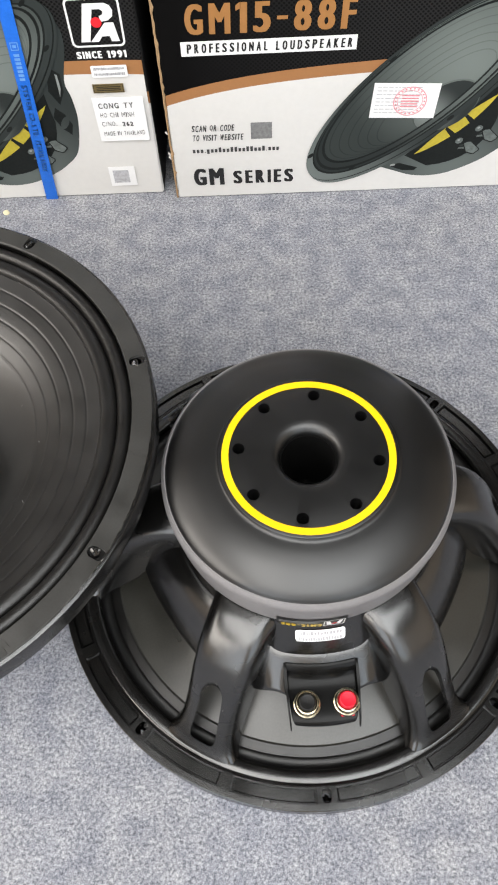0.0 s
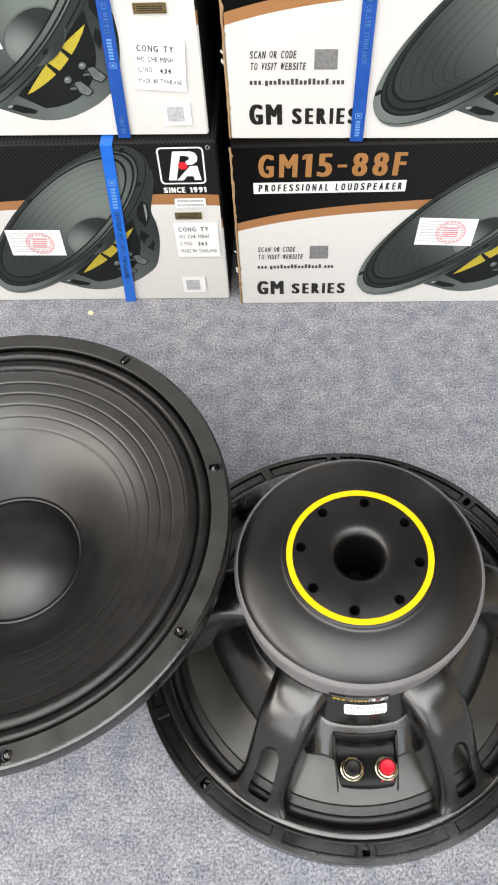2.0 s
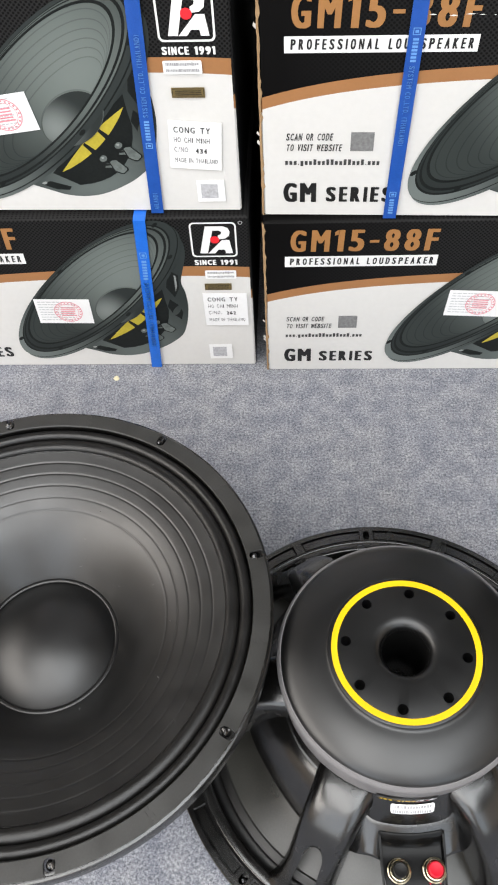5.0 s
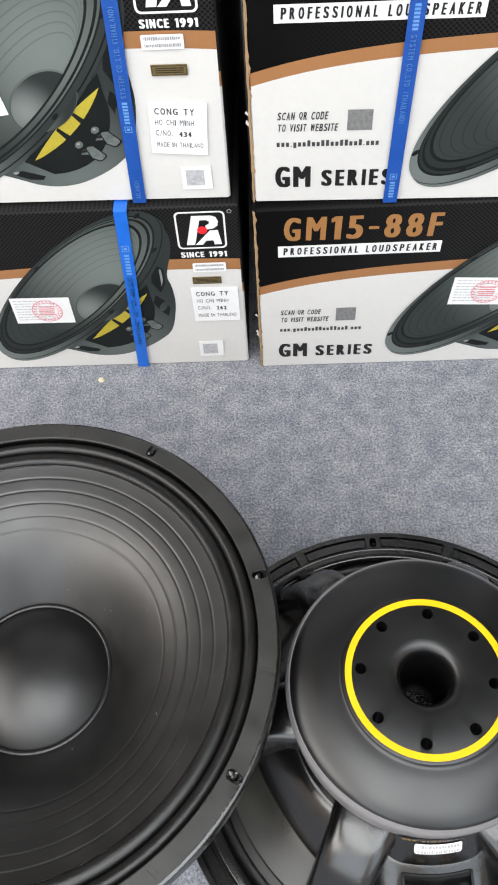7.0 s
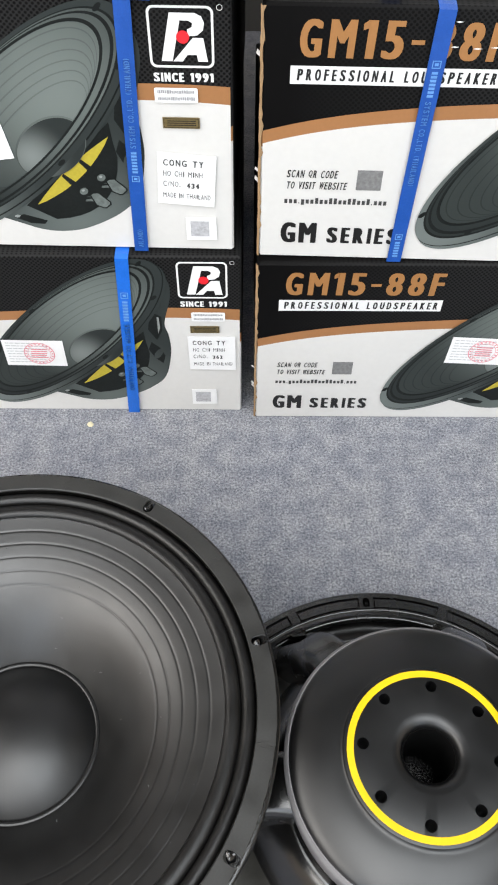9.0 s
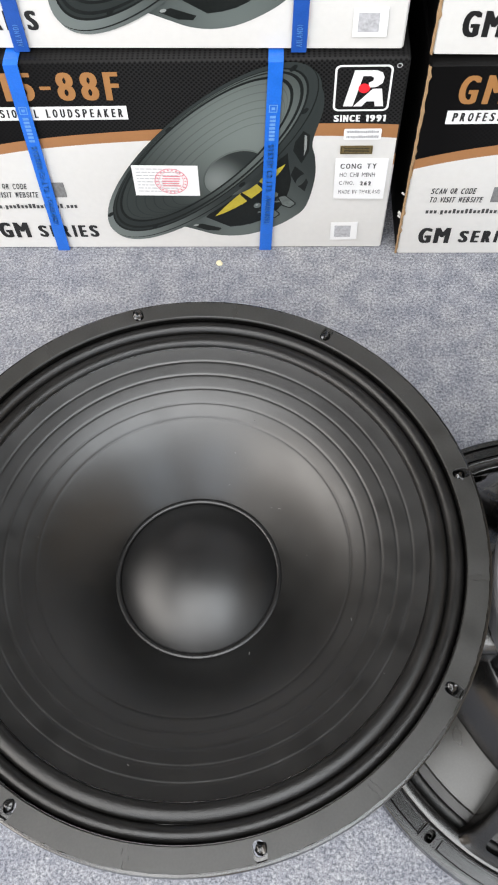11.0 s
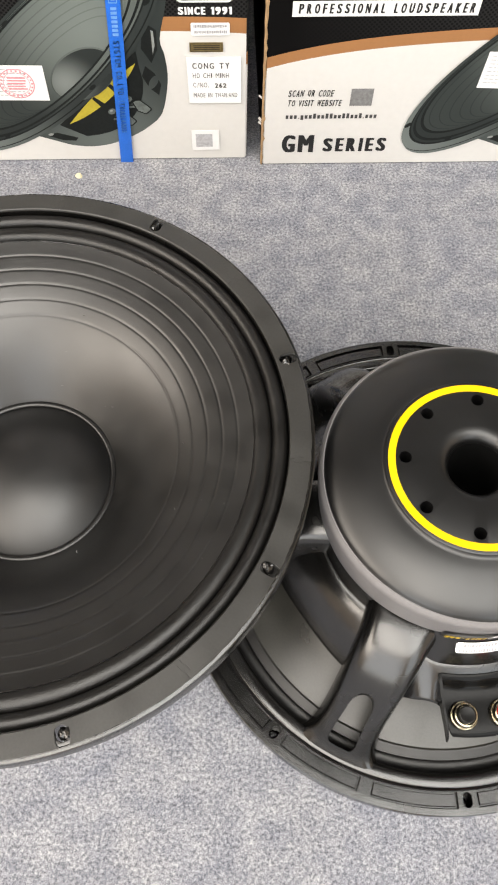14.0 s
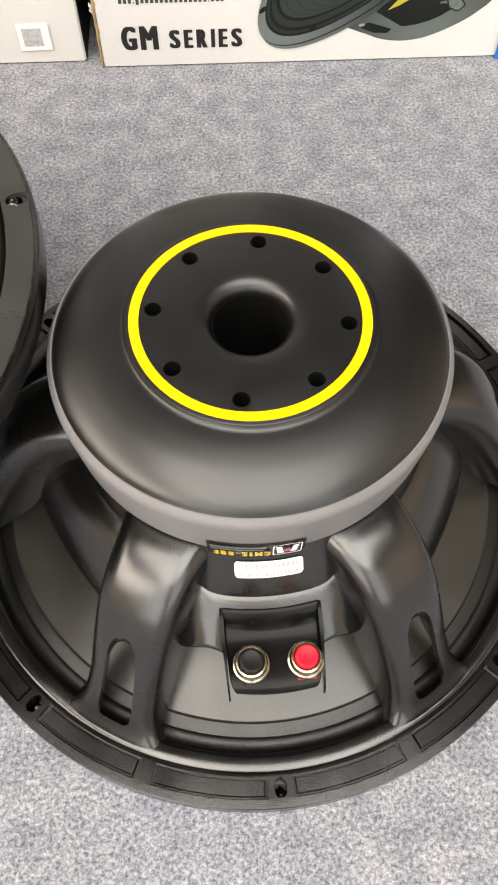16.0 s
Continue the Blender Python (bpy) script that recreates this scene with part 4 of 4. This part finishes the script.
def loudspeaker_picture(sheet):
    """The printed loudspeaker: flat shapes laid over one another."""
    bm, tilt = bmesh.new(), 44.5
    layer = [-0.0006]
    dark, rim, cone, light, yellow, cap, basket, ring, tab = range(9)

    def lay(pts, index):
        layer[0] -= 0.00003
        flat_poly(bm, pts, layer[0], index)

    def band(outer, inner, index):
        layer[0] -= 0.00003
        outline(bm, ellipse(*outer, tilt, 96), ellipse(*inner, tilt, 96), layer[0], index)

    # the basket behind the flange, with openings between its arms
    lay([(u, v) for u, v, _ in spline([(0.3380, 0.2080, 0), (0.3490, 0.1960, 0), (0.3505, 0.1750, 0), (0.3425, 0.1400, 0), (0.3455, 0.1220, 0), (0.3462, 0.0960, 0), (0.3385, 0.0600, 0), (0.3240, 0.0430, 0), (0.3060, 0.0310, 0), (0.2840, 0.0215, 0), (0.2640, 0.0185, 0), (0.2460, 0.0205, 0), (0.2320, 0.0255, 0), (0.2100, 0.0340, 0)], 4)], basket)
    lay([(0.3290, 0.1560), (0.3400, 0.1480), (0.3395, 0.1290), (0.3330, 0.1150), (0.3250, 0.1300)], dark)
    lay([(0.3352, 0.1480), (0.3372, 0.1470), (0.3375, 0.1330), (0.3350, 0.1240)], light)
    lay([(0.3270, 0.1120), (0.3350, 0.1040), (0.3400, 0.0920), (0.3370, 0.0800), (0.3290, 0.0880), (0.3230, 0.1010)], dark)
    lay(ellipse(0.3330, 0.0945, 0.0080, 0.0036, 62, 24), basket)
    lay([(0.2230, 0.0330), (0.2330, 0.0365), (0.2530, 0.0300), (0.2500, 0.0262), (0.2380, 0.0268)], dark)
    lay(ellipse(0.2268, 0.0342, 0.0028, 0.0014, 15, 16), light)

    def along(t, off):
        return (0.2475 + 0.0710 * t + off * 0.692, 0.0470 + 0.0680 * t - off * 0.722)

    lay([along(-0.08, -0.006), along(1.10, -0.008)] + [along(t / 10, 0.004 + 0.034 * math.sin(math.pi * min(1.0, 0.12 + 0.088 * t)) ** 0.7) for t in range(10, -1, -1)], dark)
    lay([along(t / 12, -0.0040 * math.sin(math.pi * t / 12)) for t in range(13)] + [along(t / 12, 0.0085 * math.sin(math.pi * t / 12) ** 0.8) for t in range(11, 0, -1)], yellow)
    # two terminal posts, each with a screw and a spring tab
    for t, off, tt, far in ((0.42, 0.0190, 0.443, 0.0340), (0.645, 0.0205, 0.660, 0.0345)):
        lay([along(t - 0.020, -0.003), along(t + 0.012, -0.004), along(t + 0.035, off), along(t - 0.045, off)], dark)
        u, v = along(t, off)
        lay(ellipse(u, v, 0.0062, 0.0052, 40, 20), dark)
        lay(ellipse(u, v, 0.0040, 0.0032, 40, 18), tab)
        lay(ellipse(u - 0.0004, v + 0.0009, 0.0016, 0.0011, 20, 12), light)
        p, q = along(tt, far)
        lay([(u + 0.0010, v - 0.0060), (u + 0.0030, v - 0.0048), (p - 0.0030, q + 0.0052), (p - 0.0052, q + 0.0030)], ring)
        lay([(p - 0.0120, q - 0.0010), (p - 0.0112, q + 0.0012), (p - 0.0040, q + 0.0020), (p - 0.0040, q - 0.0006)], tab)
        lay([(p - 0.0078, q + 0.0060), (p - 0.0050, q + 0.0082), (p, q + 0.0088), (p + 0.0102, q - 0.0010), (p + 0.0104, q - 0.0036), (p + 0.0056, q - 0.0080), (p + 0.0030, q - 0.0080), (p - 0.0036, q - 0.0050)], dark)
        lay([(p - 0.0064, q + 0.0056), (p - 0.0042, q + 0.0072), (p, q + 0.0076), (p + 0.0090, q - 0.0014), (p + 0.0090, q - 0.0032), (p + 0.0052, q - 0.0068), (p + 0.0032, q - 0.0068), (p - 0.0026, q - 0.0042)], tab)
    # the flange's thickness, its face and the cone
    lay(ellipse(0.2440, 0.1172, 0.1380, 0.0490, tilt, 96), rim)
    lay(ellipse(0.2418, 0.1198, 0.1376, 0.0492, tilt, 96), dark)
    lay(ellipse(0.2385, 0.1250, 0.1135, 0.0396, tilt, 96), cone)
    for k in range(6):
        a, b = 0.1060 - 0.0078 * k, 0.0366 - 0.0028 * k
        u, v = 0.2396 + 0.0034 * k, 0.1242 - 0.0022 * k
        band((u, v, a, b), (u + 0.0003, v - 0.0002, a - 0.0011, b - 0.0007), ring)
    lay(ellipse(0.2698, 0.1042, 0.0345, 0.0240, 40, 64), ring)
    lay(ellipse(0.2700, 0.1034, 0.0334, 0.0230, 40, 64), cap)
    band((0.2385, 0.1250, 0.1140, 0.0400), (0.2385, 0.1250, 0.1105, 0.0380), dark)
    band((0.2396, 0.1236, 0.1200, 0.0420), (0.2385, 0.1250, 0.1138, 0.0398), ring)
    band((0.2400, 0.1230, 0.1232, 0.0432), (0.2396, 0.1236, 0.1200, 0.0420), dark)
    band((0.2403, 0.1226, 0.1262, 0.0442), (0.2400, 0.1230, 0.1232, 0.0432), ring)
    band((0.2405, 0.1222, 0.1285, 0.0451), (0.2403, 0.1226, 0.1262, 0.0442), dark)
    band((0.2411, 0.1208, 0.1373, 0.0490), (0.2405, 0.1222, 0.1285, 0.0451), rim)
    for u, v in ((0.1415, 0.0510), (0.1850, 0.0345), (0.2765, 0.0905), (0.3345, 0.1750), (0.3240, 0.2175), (0.2130, 0.1560)):
        lay(ellipse(u, v, 0.0042, 0.0020, tilt, 12), dark)
    return part("loudspeaker_picture", bm, [PIC_DARK, PIC_RIM, PIC_CONE, PIC_LIGHT, PIC_YELLOW, PIC_CAP, PIC_BASKET, PIC_RING, PIC_TAB], sheet, "printed picture of a black loudspeaker", smooth=False)


def at_depth(bm, y):
    for v in bm.verts:
        v.co.y += y
    return bm


def bars_bm(u0, u1, v0, v1, y, seed, lo=0.0008, hi=0.0022, gap=0.0006):
    rng, bm, u = random.Random(seed), bmesh.new(), u0
    while u < u1:
        w = min(rng.uniform(lo, hi), u1 - u + 0.0001)
        flat_poly(bm, rect(u, u + w, v0 + rng.uniform(0, 0.15) * (v1 - v0), v1 - rng.uniform(0, 0.2) * (v1 - v0)), y)
        u += w + gap
    return bm


def large_words(sheet, body, u0, u1, v0, v1, bold, slant, gap, ink, label):
    """Large print, a part a letter."""
    cells = [NARROW.get(c, 1.0) for c in body]
    unit, u = (u1 - u0) / (sum(cells) + gap * (len(body) - 1)), u0
    for c, cell in zip(body, cells):
        part("letter", at_depth(lettering_bm(c, u, u + cell * unit, v0, v1, bold, slant, gap), -0.0008), ink, sheet, label, smooth=False)
        u += (cell + gap) * unit


def front_lettering(sheet):
    large_words(sheet, "GM15-88F", 0.0268, 0.1755, 0.1870, 0.2148, 0.050, 0.035, 0.34, COPPER_INK, "copper-coloured capital")
    bar = bmesh.new()
    flat_poly(bar, [(0.0214, 0.1665), (0.1785, 0.1668), (0.1788, 0.1812), (0.0214, 0.1806)], -0.0008)
    part("title_bar", bar, WHITE_INK, sheet, "white title bar", smooth=False)
    part("lettering", at_depth(lettering_bm("PROFESSIONAL LOUDSPEAKER", 0.0265, 0.1745, 0.1696, 0.1784, 0.045, 0.06, 0.60), -0.0011), BLACK_INK, sheet, "black capitals", smooth=False)
    part("lettering", at_depth(lettering_bm("SCAN QR CODE", 0.0226, 0.0645, 0.0848, 0.0920, 0.02, 0.14, 0.32), -0.0008), BLACK_INK, sheet, "small black capitals", smooth=False)
    part("lettering", at_depth(lettering_bm("TO VISIT WEBSITE", 0.0226, 0.0730, 0.0738, 0.0808, 0.02, 0.14, 0.32), -0.0008), BLACK_INK, sheet, "small black capitals", smooth=False)
    line, u = bmesh.new(), 0.0218
    # an address that stays unlettered: one bar a letter, tall ones where its letters stand tall
    for c in "xxx.pxxtxxttxxttxxt.xxx":
        w = 0.0009 if c == "." else 0.0026
        flat_poly(line, rect(u, u + w, 0.0590 - 0.0014 * (c == "p"), {"x": 0.0632, "p": 0.0632, ".": 0.0600, "t": 0.0650}[c]), -0.0008)
        u += w + 0.0014
    part("print", line, SOFT_INK, sheet, "line of small black print", smooth=False)
    large_words(sheet, "GM", 0.0198, 0.0515, 0.0168, 0.0388, 0.065, 0.0, 0.22, BLACK_INK, "heavy black capital")
    large_words(sheet, "SERIES", 0.0610, 0.1240, 0.0175, 0.0345, 0.065, 0.0, 0.32, BLACK_INK, "heavy black capital")
    code = bmesh.new()
    flat_poly(code, rect(0.0813, 0.1022, 0.0738, 0.0932), -0.0008)
    part("code_square", code, material("code_grey", (0.2, 0.2, 0.2), rough=0.4, vary=0.3, scale=300), sheet, "plain dark grey square", smooth=False)
    emblem = bmesh.new()
    outline(emblem, round_rect(0.3585, 0.4065, 0.1735, 0.2190, 0.005), round_rect(0.3603, 0.4047, 0.1753, 0.2172, 0.0037), -0.0008)

    def inside(*pts):
        return [(0.3585 + 0.0480 * x, 0.1735 + 0.0455 * y) for x, y in pts]

    flat_poly(emblem, inside((0.18, 0.11), (0.35, 0.11), (0.52, 0.89), (0.34, 0.89)), -0.0008)
    flat_poly(emblem, inside((0.46, 0.89), (0.72, 0.89), (0.82, 0.84), (0.86, 0.74), (0.84, 0.62), (0.75, 0.54), (0.60, 0.52), (0.60, 0.63), (0.67, 0.67), (0.68, 0.73), (0.62, 0.77), (0.46, 0.77)), -0.0009)
    flat_poly(emblem, inside((0.36, 0.11), (0.51, 0.11), (0.59, 0.22), (0.73, 0.22), (0.75, 0.11), (0.90, 0.11), (0.84, 0.50), (0.68, 0.50)), -0.0010)
    flat_poly(emblem, ellipse(0.3838, 0.1968, 0.0048, 0.0048, 0, 24), -0.0012, 1)
    outline(emblem, ellipse(0.4110, 0.2180, 0.0022, 0.0022, 0, 20), ellipse(0.4110, 0.2180, 0.0018, 0.0018, 0, 20), -0.0008)
    part("emblem", emblem, [WHITE_INK, RED_INK], sheet, "white framed emblem with a red dot", smooth=False)
    part("lettering", at_depth(lettering_bm("SINCE 1991", 0.3600, 0.4055, 0.1625, 0.1695, 0.08, 0.0, 0.2), -0.0008), WHITE_INK, sheet, "white capitals", smooth=False)


def turned(bm, u, v, tilt):
    """Puts a piece built round the origin at (u, v), turned in the front's plane."""
    c, s = math.cos(radians(tilt)), math.sin(radians(tilt))
    for w in bm.verts:
        x, z = w.co.x, w.co.z
        w.co.x, w.co.z = u + x * c - z * s, v + x * s + z * c
    return bm


def sheet_piece(pts, y, thick=0.0003):
    bm = bmesh.new()
    a = [bm.verts.new((u, y, v)) for u, v in pts]
    b = [bm.verts.new((u, y + thick, v)) for u, v in pts]
    bm.faces.new(a), bm.faces.new(b[::-1])
    grid_faces(bm, [a, b], wrap=True)
    return bm


def stamp_sticker(root, u, v, tilt, seed):
    s = part("stamped_sticker", turned(sheet_piece(rect(-0.0315, 0.0315, -0.0190, 0.0190), -0.0024), u, v, tilt), PAPER, root, "white sticker with a red round stamp", smooth=False)
    rng = random.Random(seed)
    lines = bmesh.new()
    for k in range(8):
        x, z = -0.028, 0.0145 - 0.0040 * k
        while x < 0.010:
            w = rng.uniform(0.002, 0.006)
            flat_poly(lines, rect(x, x + w, z, z + 0.0011), -0.0027)
            x += w + 0.001
    part("print", turned(lines, u, v, tilt), material("pale_print", (0.5, 0.5, 0.52), rough=0.6), s, smooth=False)
    st = bmesh.new()
    for a, b, t in ((0.0160, 0.0160, 0.0009), (0.0122, 0.0122, 0.0005)):
        outline(st, ellipse(0.005, 0, a, b, 0, 40), ellipse(0.005, 0, a - t, b - t, 0, 40), -0.0029)
    for k in range(5):
        flat_poly(st, rect(-0.004 + rng.uniform(0, 0.002), 0.014 - rng.uniform(0, 0.002), -0.0065 + 0.003 * k, -0.0050 + 0.003 * k), -0.0029)
    for k in range(22):
        a = 2 * math.pi * k / 22
        flat_poly(st, [(0.005 + r * math.cos(a + d), r * math.sin(a + d)) for r, d in ((0.0130, -0.06), (0.0130, 0.06), (0.0146, 0.06), (0.0146, -0.06))], -0.0029)
    part("stamp", turned(st, u, v, tilt), STAMP_INK, s, "red ink stamp", smooth=False)


def shipping_label(root, u, v, tilt, number):
    """The white address label, its top left corner at (u, v)."""
    lab = part("shipping_label", turned(sheet_piece([(0, 0), (0.0490, -0.0004), (0.0492, -0.0508), (0.0004, -0.0504)], -0.0024), u, v, tilt), PAPER, root, "white paper label with black print", smooth=False)
    for text, x0, x1, top, h, bold in (("CONG TY", 0.005, 0.0385, 0.0062, 0.0060, 0.025), ("HO CHI MINH", 0.005, 0.0380, 0.0170, 0.0052, 0.0), ("C/NO.", 0.005, 0.0195, 0.0272, 0.0052, 0.0),
                                       (number, 0.0250, 0.0355, 0.0280, 0.0050, 0.06), ("MADE IN THAILAND", 0.005, 0.0455, 0.0388, 0.0048, 0.0)):
        part("lettering", turned(at_depth(lettering_bm(text, x0, x1, -top - h, -top, bold, 0.0, 0.34), -0.0027), u, v, tilt), SOFT_INK, lab, smooth=False)


def small_stickers(root, shifts):
    (du, dv), foil_shift, code_shift = shifts
    a = part("barcode_sticker", sheet_piece(round_rect(0.3700 + du, 0.4035 + du, 0.1435 + dv, 0.1555 + dv, 0.0015), -0.0020), PAPER, root, "small white sticker with two lines of print", smooth=False)
    for k, v in enumerate((0.1510, 0.1455)):
        part("print", bars_bm(0.3725 + du, 0.4010 + du, v + dv, v + 0.0030 + dv, -0.0023, 31 + k, 0.0006, 0.0016, 0.0004), PALE_INK, a, smooth=False)
    du, dv = foil_shift
    g = part("foil_sticker", sheet_piece(rect(0.3680 + du, 0.3975 + du, 0.1270 + dv, 0.1365 + dv), -0.0020), GOLD_FOIL, root, "dull gold foil sticker", smooth=False)
    gb = bmesh.new()
    outline(gb, rect(0.3688 + du, 0.3967 + du, 0.1278 + dv, 0.1357 + dv), rect(0.3692 + du, 0.3963 + du, 0.1282 + dv, 0.1353 + dv), -0.0023)
    for v in (0.1332, 0.1314, 0.1296):
        flat_poly(gb, rect(0.3715 + du, 0.3945 + du, v + dv, v + 0.0008 + dv), -0.0023)
    part("print", gb, BLACK_INK, g, smooth=False)
    du, dv = code_shift
    q = part("code_sticker", sheet_piece([(0.3650 + du, 0.0135 + dv), (0.3925 + du, 0.0140 + dv), (0.3920 + du, 0.0390 + dv), (0.3650 + du, 0.0385 + dv)], -0.0020), PAPER, root, "small white square sticker", smooth=False)
    sq = bmesh.new()
    flat_poly(sq, rect(0.3690 + du, 0.3855 + du, 0.0180 + dv, 0.0345 + dv), -0.0023)
    part("code_square", sq, material("pale_code_grey", (0.45, 0.45, 0.47), rough=0.6, vary=0.3, scale=300), q, "plain grey square", smooth=False)


def strap_band(root, ub, ut, kind, mat):
    """A woven strap round the carton, at ub along the bottom and ut along the top."""
    w, t = 0.0125, 0.0008
    path = [(ub, -0.0030, 0.0), (ut, -0.0030, H), (ut, 0.002, H + 0.0004), (ut, D - 0.002, H + 0.0004), (ut, D + 0.001, H), (ub, D + 0.001, 0.0), (ub, D - 0.002, 0.0002), (ub, 0.0, 0.0002)]
    outw = [(0, -1, 0), (0, -1, 0), (0, 0, 1), (0, 0, 1), (0, 1, 0), (0, 1, 0), (0, 0, 0), (0, 0, 0)]
    bm = bmesh.new()
    rows = []
    for (u, y, z), (nx, ny, nz) in zip(path, outw):
        rows.append([bm.verts.new((u - w / 2, y, z)), bm.verts.new((u + w / 2, y, z)), bm.verts.new((u + w / 2, y + ny * t, z + nz * t)), bm.verts.new((u - w / 2, y + ny * t, z + nz * t))])
    grid_faces(bm, rows, wrap=True, closed=True)
    s = part("strap", bm, mat, root, "blue woven plastic strap", smooth=False)
    start, way, size = {11: (0.172, -1, 1.35), 12: (0.172, -1, 1.35), 14: (0.180, -1, 1.0)}.get(kind, (0.083, 1, 1.0))
    words = strap_words(ub, ut, start, way, size)
    part("lettering", words, STRAP_INK, s, "pale blue line of capitals", smooth=False)


def strap_words(ub, ut, start, way, size):
    """A line of print that runs up or down a strap: a plain mark, a bar a letter for the maker's name, then words."""
    line, out = bmesh.new(), bmesh.new()
    outline(line, rect(-0.0085, -0.0025, -0.0032, 0.0032), rect(-0.0078, -0.0032, -0.0025, 0.0025))
    flat_poly(line, rect(-0.0066, -0.0044, -0.0014, 0.0014))
    for k in range(7):
        flat_poly(line, rect(0.0030 * k, 0.0030 * k + 0.0020, -0.0023, 0.0023))
    words = lettering_bm("SYSTEM CO.,LTD. (THAILAND)", 0.0235, 0.0985, -0.0023, 0.0023, 0.03, 0.0, 0.30)
    got = bpy.data.meshes.new("words")
    words.to_mesh(got)
    words.free()
    line.from_mesh(got)
    line.to_mesh(got)
    line.free()
    for turn in (-1, 0, 1):
        first = len(out.verts)
        out.from_mesh(got)
        out.verts.ensure_lookup_table()
        for v in out.verts[first:]:
            z = start + way * size * (v.co.x + 0.157 * turn)
            v.co = (ub + (ut - ub) * z / H - way * v.co.z * (0.6 + 0.4 * size), -0.00405, z)
    bmesh.ops.delete(out, geom=[f for f in out.faces if any(not 0.004 < v.co.z < H - 0.004 for v in f.verts)], context="FACES")
    bpy.data.meshes.remove(got)
    return out


def torn_edge(root, u, seed):
    """Bare, frayed cardboard along an upright edge."""
    rng, bm = random.Random(seed), bmesh.new()
    rows, n = [], 46
    for k in range(n + 1):
        z = 0.001 + (H - 0.002) * k / n
        a, b = 0.0008 + 0.0020 * rng.random() ** 3, 0.002 + 0.004 * rng.random() ** 3
        rows.append([bm.verts.new((u - 0.0006, b, z)), bm.verts.new((u - 0.0009 - 0.0006 * rng.random(), 0.0008, z)), bm.verts.new((u + 0.0002, -0.0009 - 0.0004 * rng.random(), z)), bm.verts.new((u + a, -0.0007, z))])
    grid_faces(bm, rows)
    part("frayed_edge", bm, BROWN_CARD, root, "frayed bare cardboard edge", smooth=False)
    for k in range(3):
        fl = bmesh.new()
        z, s = rng.uniform(0.01, H - 0.02), rng.uniform(0.0015, 0.0035)
        x0 = u - 0.0014
        flap = [fl.verts.new(p) for p in ((x0, 0.002, z), (x0 - 0.003, 0.004 + s * 0.4, z + s * 0.3), (x0 - 0.002, 0.004, z + s * 1.6), (x0, 0.0015, z + s * 1.4))]
        fl.faces.new(flap)
        part("paper_flake", fl, WHITE_CARD, root, "loose white paper flake", smooth=False)


def carton(x, y, z, straps, sticker, label_at, number, shift=None, turn=0.0, seed=1, text="", torn=True):
    root = empty("cardboard_box", pose(x, y, z, 0, 0, turn), text, "box", "stacked cartons")
    carton_body(root)
    sheet = front_sheet(root)
    loudspeaker_picture(sheet)
    front_lettering(sheet)
    if shift:
        small_stickers(root, shift)
    if sticker:
        stamp_sticker(root, *sticker, seed)
    if label_at:
        shipping_label(root, *label_at, number)
    for ub, ut in straps:
        strap_band(root, ub, ut, seed, STRAP_LIGHT if seed in (11, 12) else STRAP)
    if torn:
        torn_edge(root, 0.0, seed)
    return root


def tape_glints(root, u0, u1, v0, v1, seed):
    """White slivers over the front, painted as glints on a clear tape's crinkled edges."""
    rng, bm = random.Random(seed), bmesh.new()
    for v, spread in ((v0, 0.0006), (v1, 0.0012)):
        u = u0
        while u < u1:
            w = rng.uniform(0.002, 0.009)
            h = rng.uniform(0.0003, 0.0009)
            z = v + rng.uniform(-spread, spread)
            flat_poly(bm, [(u, z), (u + w * 0.5, z - h * 0.6), (u + w, z + h * 0.2), (u + w * 0.45, z + h)], -0.0046)
            u += w + rng.uniform(0.001, 0.010) * (1 if v == v0 else 3)
    part("tape_glint", bm, WHITE_INK, root, "white slivers painted as glints on clear tape", smooth=False)


PITCH = 0.2262
carton(-0.5445, 0.430, 0.0, [(0.0820, 0.0895), (0.2975, 0.3095)], (0.2035, 0.0960, -1.0), (0.3645, 0.1225, 0.0), "262", shift=((0, 0), (0, 0), (0, 0)), seed=11, text="printed carton with two blue straps standing on the carpet")
carton(-0.1100, 0.421, 0.0, [(0.3560, 0.3560)], (0.2290, 0.1120, -3.0), None, "", seed=12, text="printed carton with a frayed cardboard edge, on the carpet")
carton(-0.5510, 0.4466, PITCH, [(0.1050, 0.1100), (0.3345, 0.3425)], (0.2040, 0.1085, 8.0), (0.3572, 0.1030, -4.0), "434", shift=((-0.0105, 0.0025), (-0.004, -0.003), (0.012, -0.001)), turn=-1.2, seed=13, text="strapped printed carton with a white shipping label, on another carton")
upper = carton(-0.1095, 0.4305, PITCH, [(0.1240, 0.1285), (0.3300, 0.3280)], None, None, "", turn=-1.8, seed=14, text="printed carton with blue straps over its lettering, on another carton")
tape_glints(upper, 0.135, 0.34, 0.1985, 0.2175, 5)
carton(-0.5530, 0.4597, 2 * PITCH, [(0.0900, 0.0900), (0.3600, 0.3600)], None, None, "", turn=-4.2, seed=15, text="strapped printed carton on top of a stack of cartons")
carton(-0.1100, 0.4465, 2 * PITCH, [(0.0900, 0.0900), (0.3300, 0.3300)], None, None, "", turn=-2.5, seed=16, text="strapped printed carton on top of a second stack")


def scrap():
    bm = bmesh.new()
    bmesh.ops.create_icosphere(bm, subdivisions=2, radius=0.0035)
    for v in bm.verts:
        v.co *= 1 + 0.5 * noise.noise(v.co * 300)
        v.co.z = v.co.z * 0.35 + 0.0009
    ob = part("paper_scrap", bm, SCRAP, None, m=pose(-0.295, 0.4075, 0.0, 0, 0, 20))
    tagged(ob, "tiny pale scrap lying on the carpet", "scrap")


scrap()
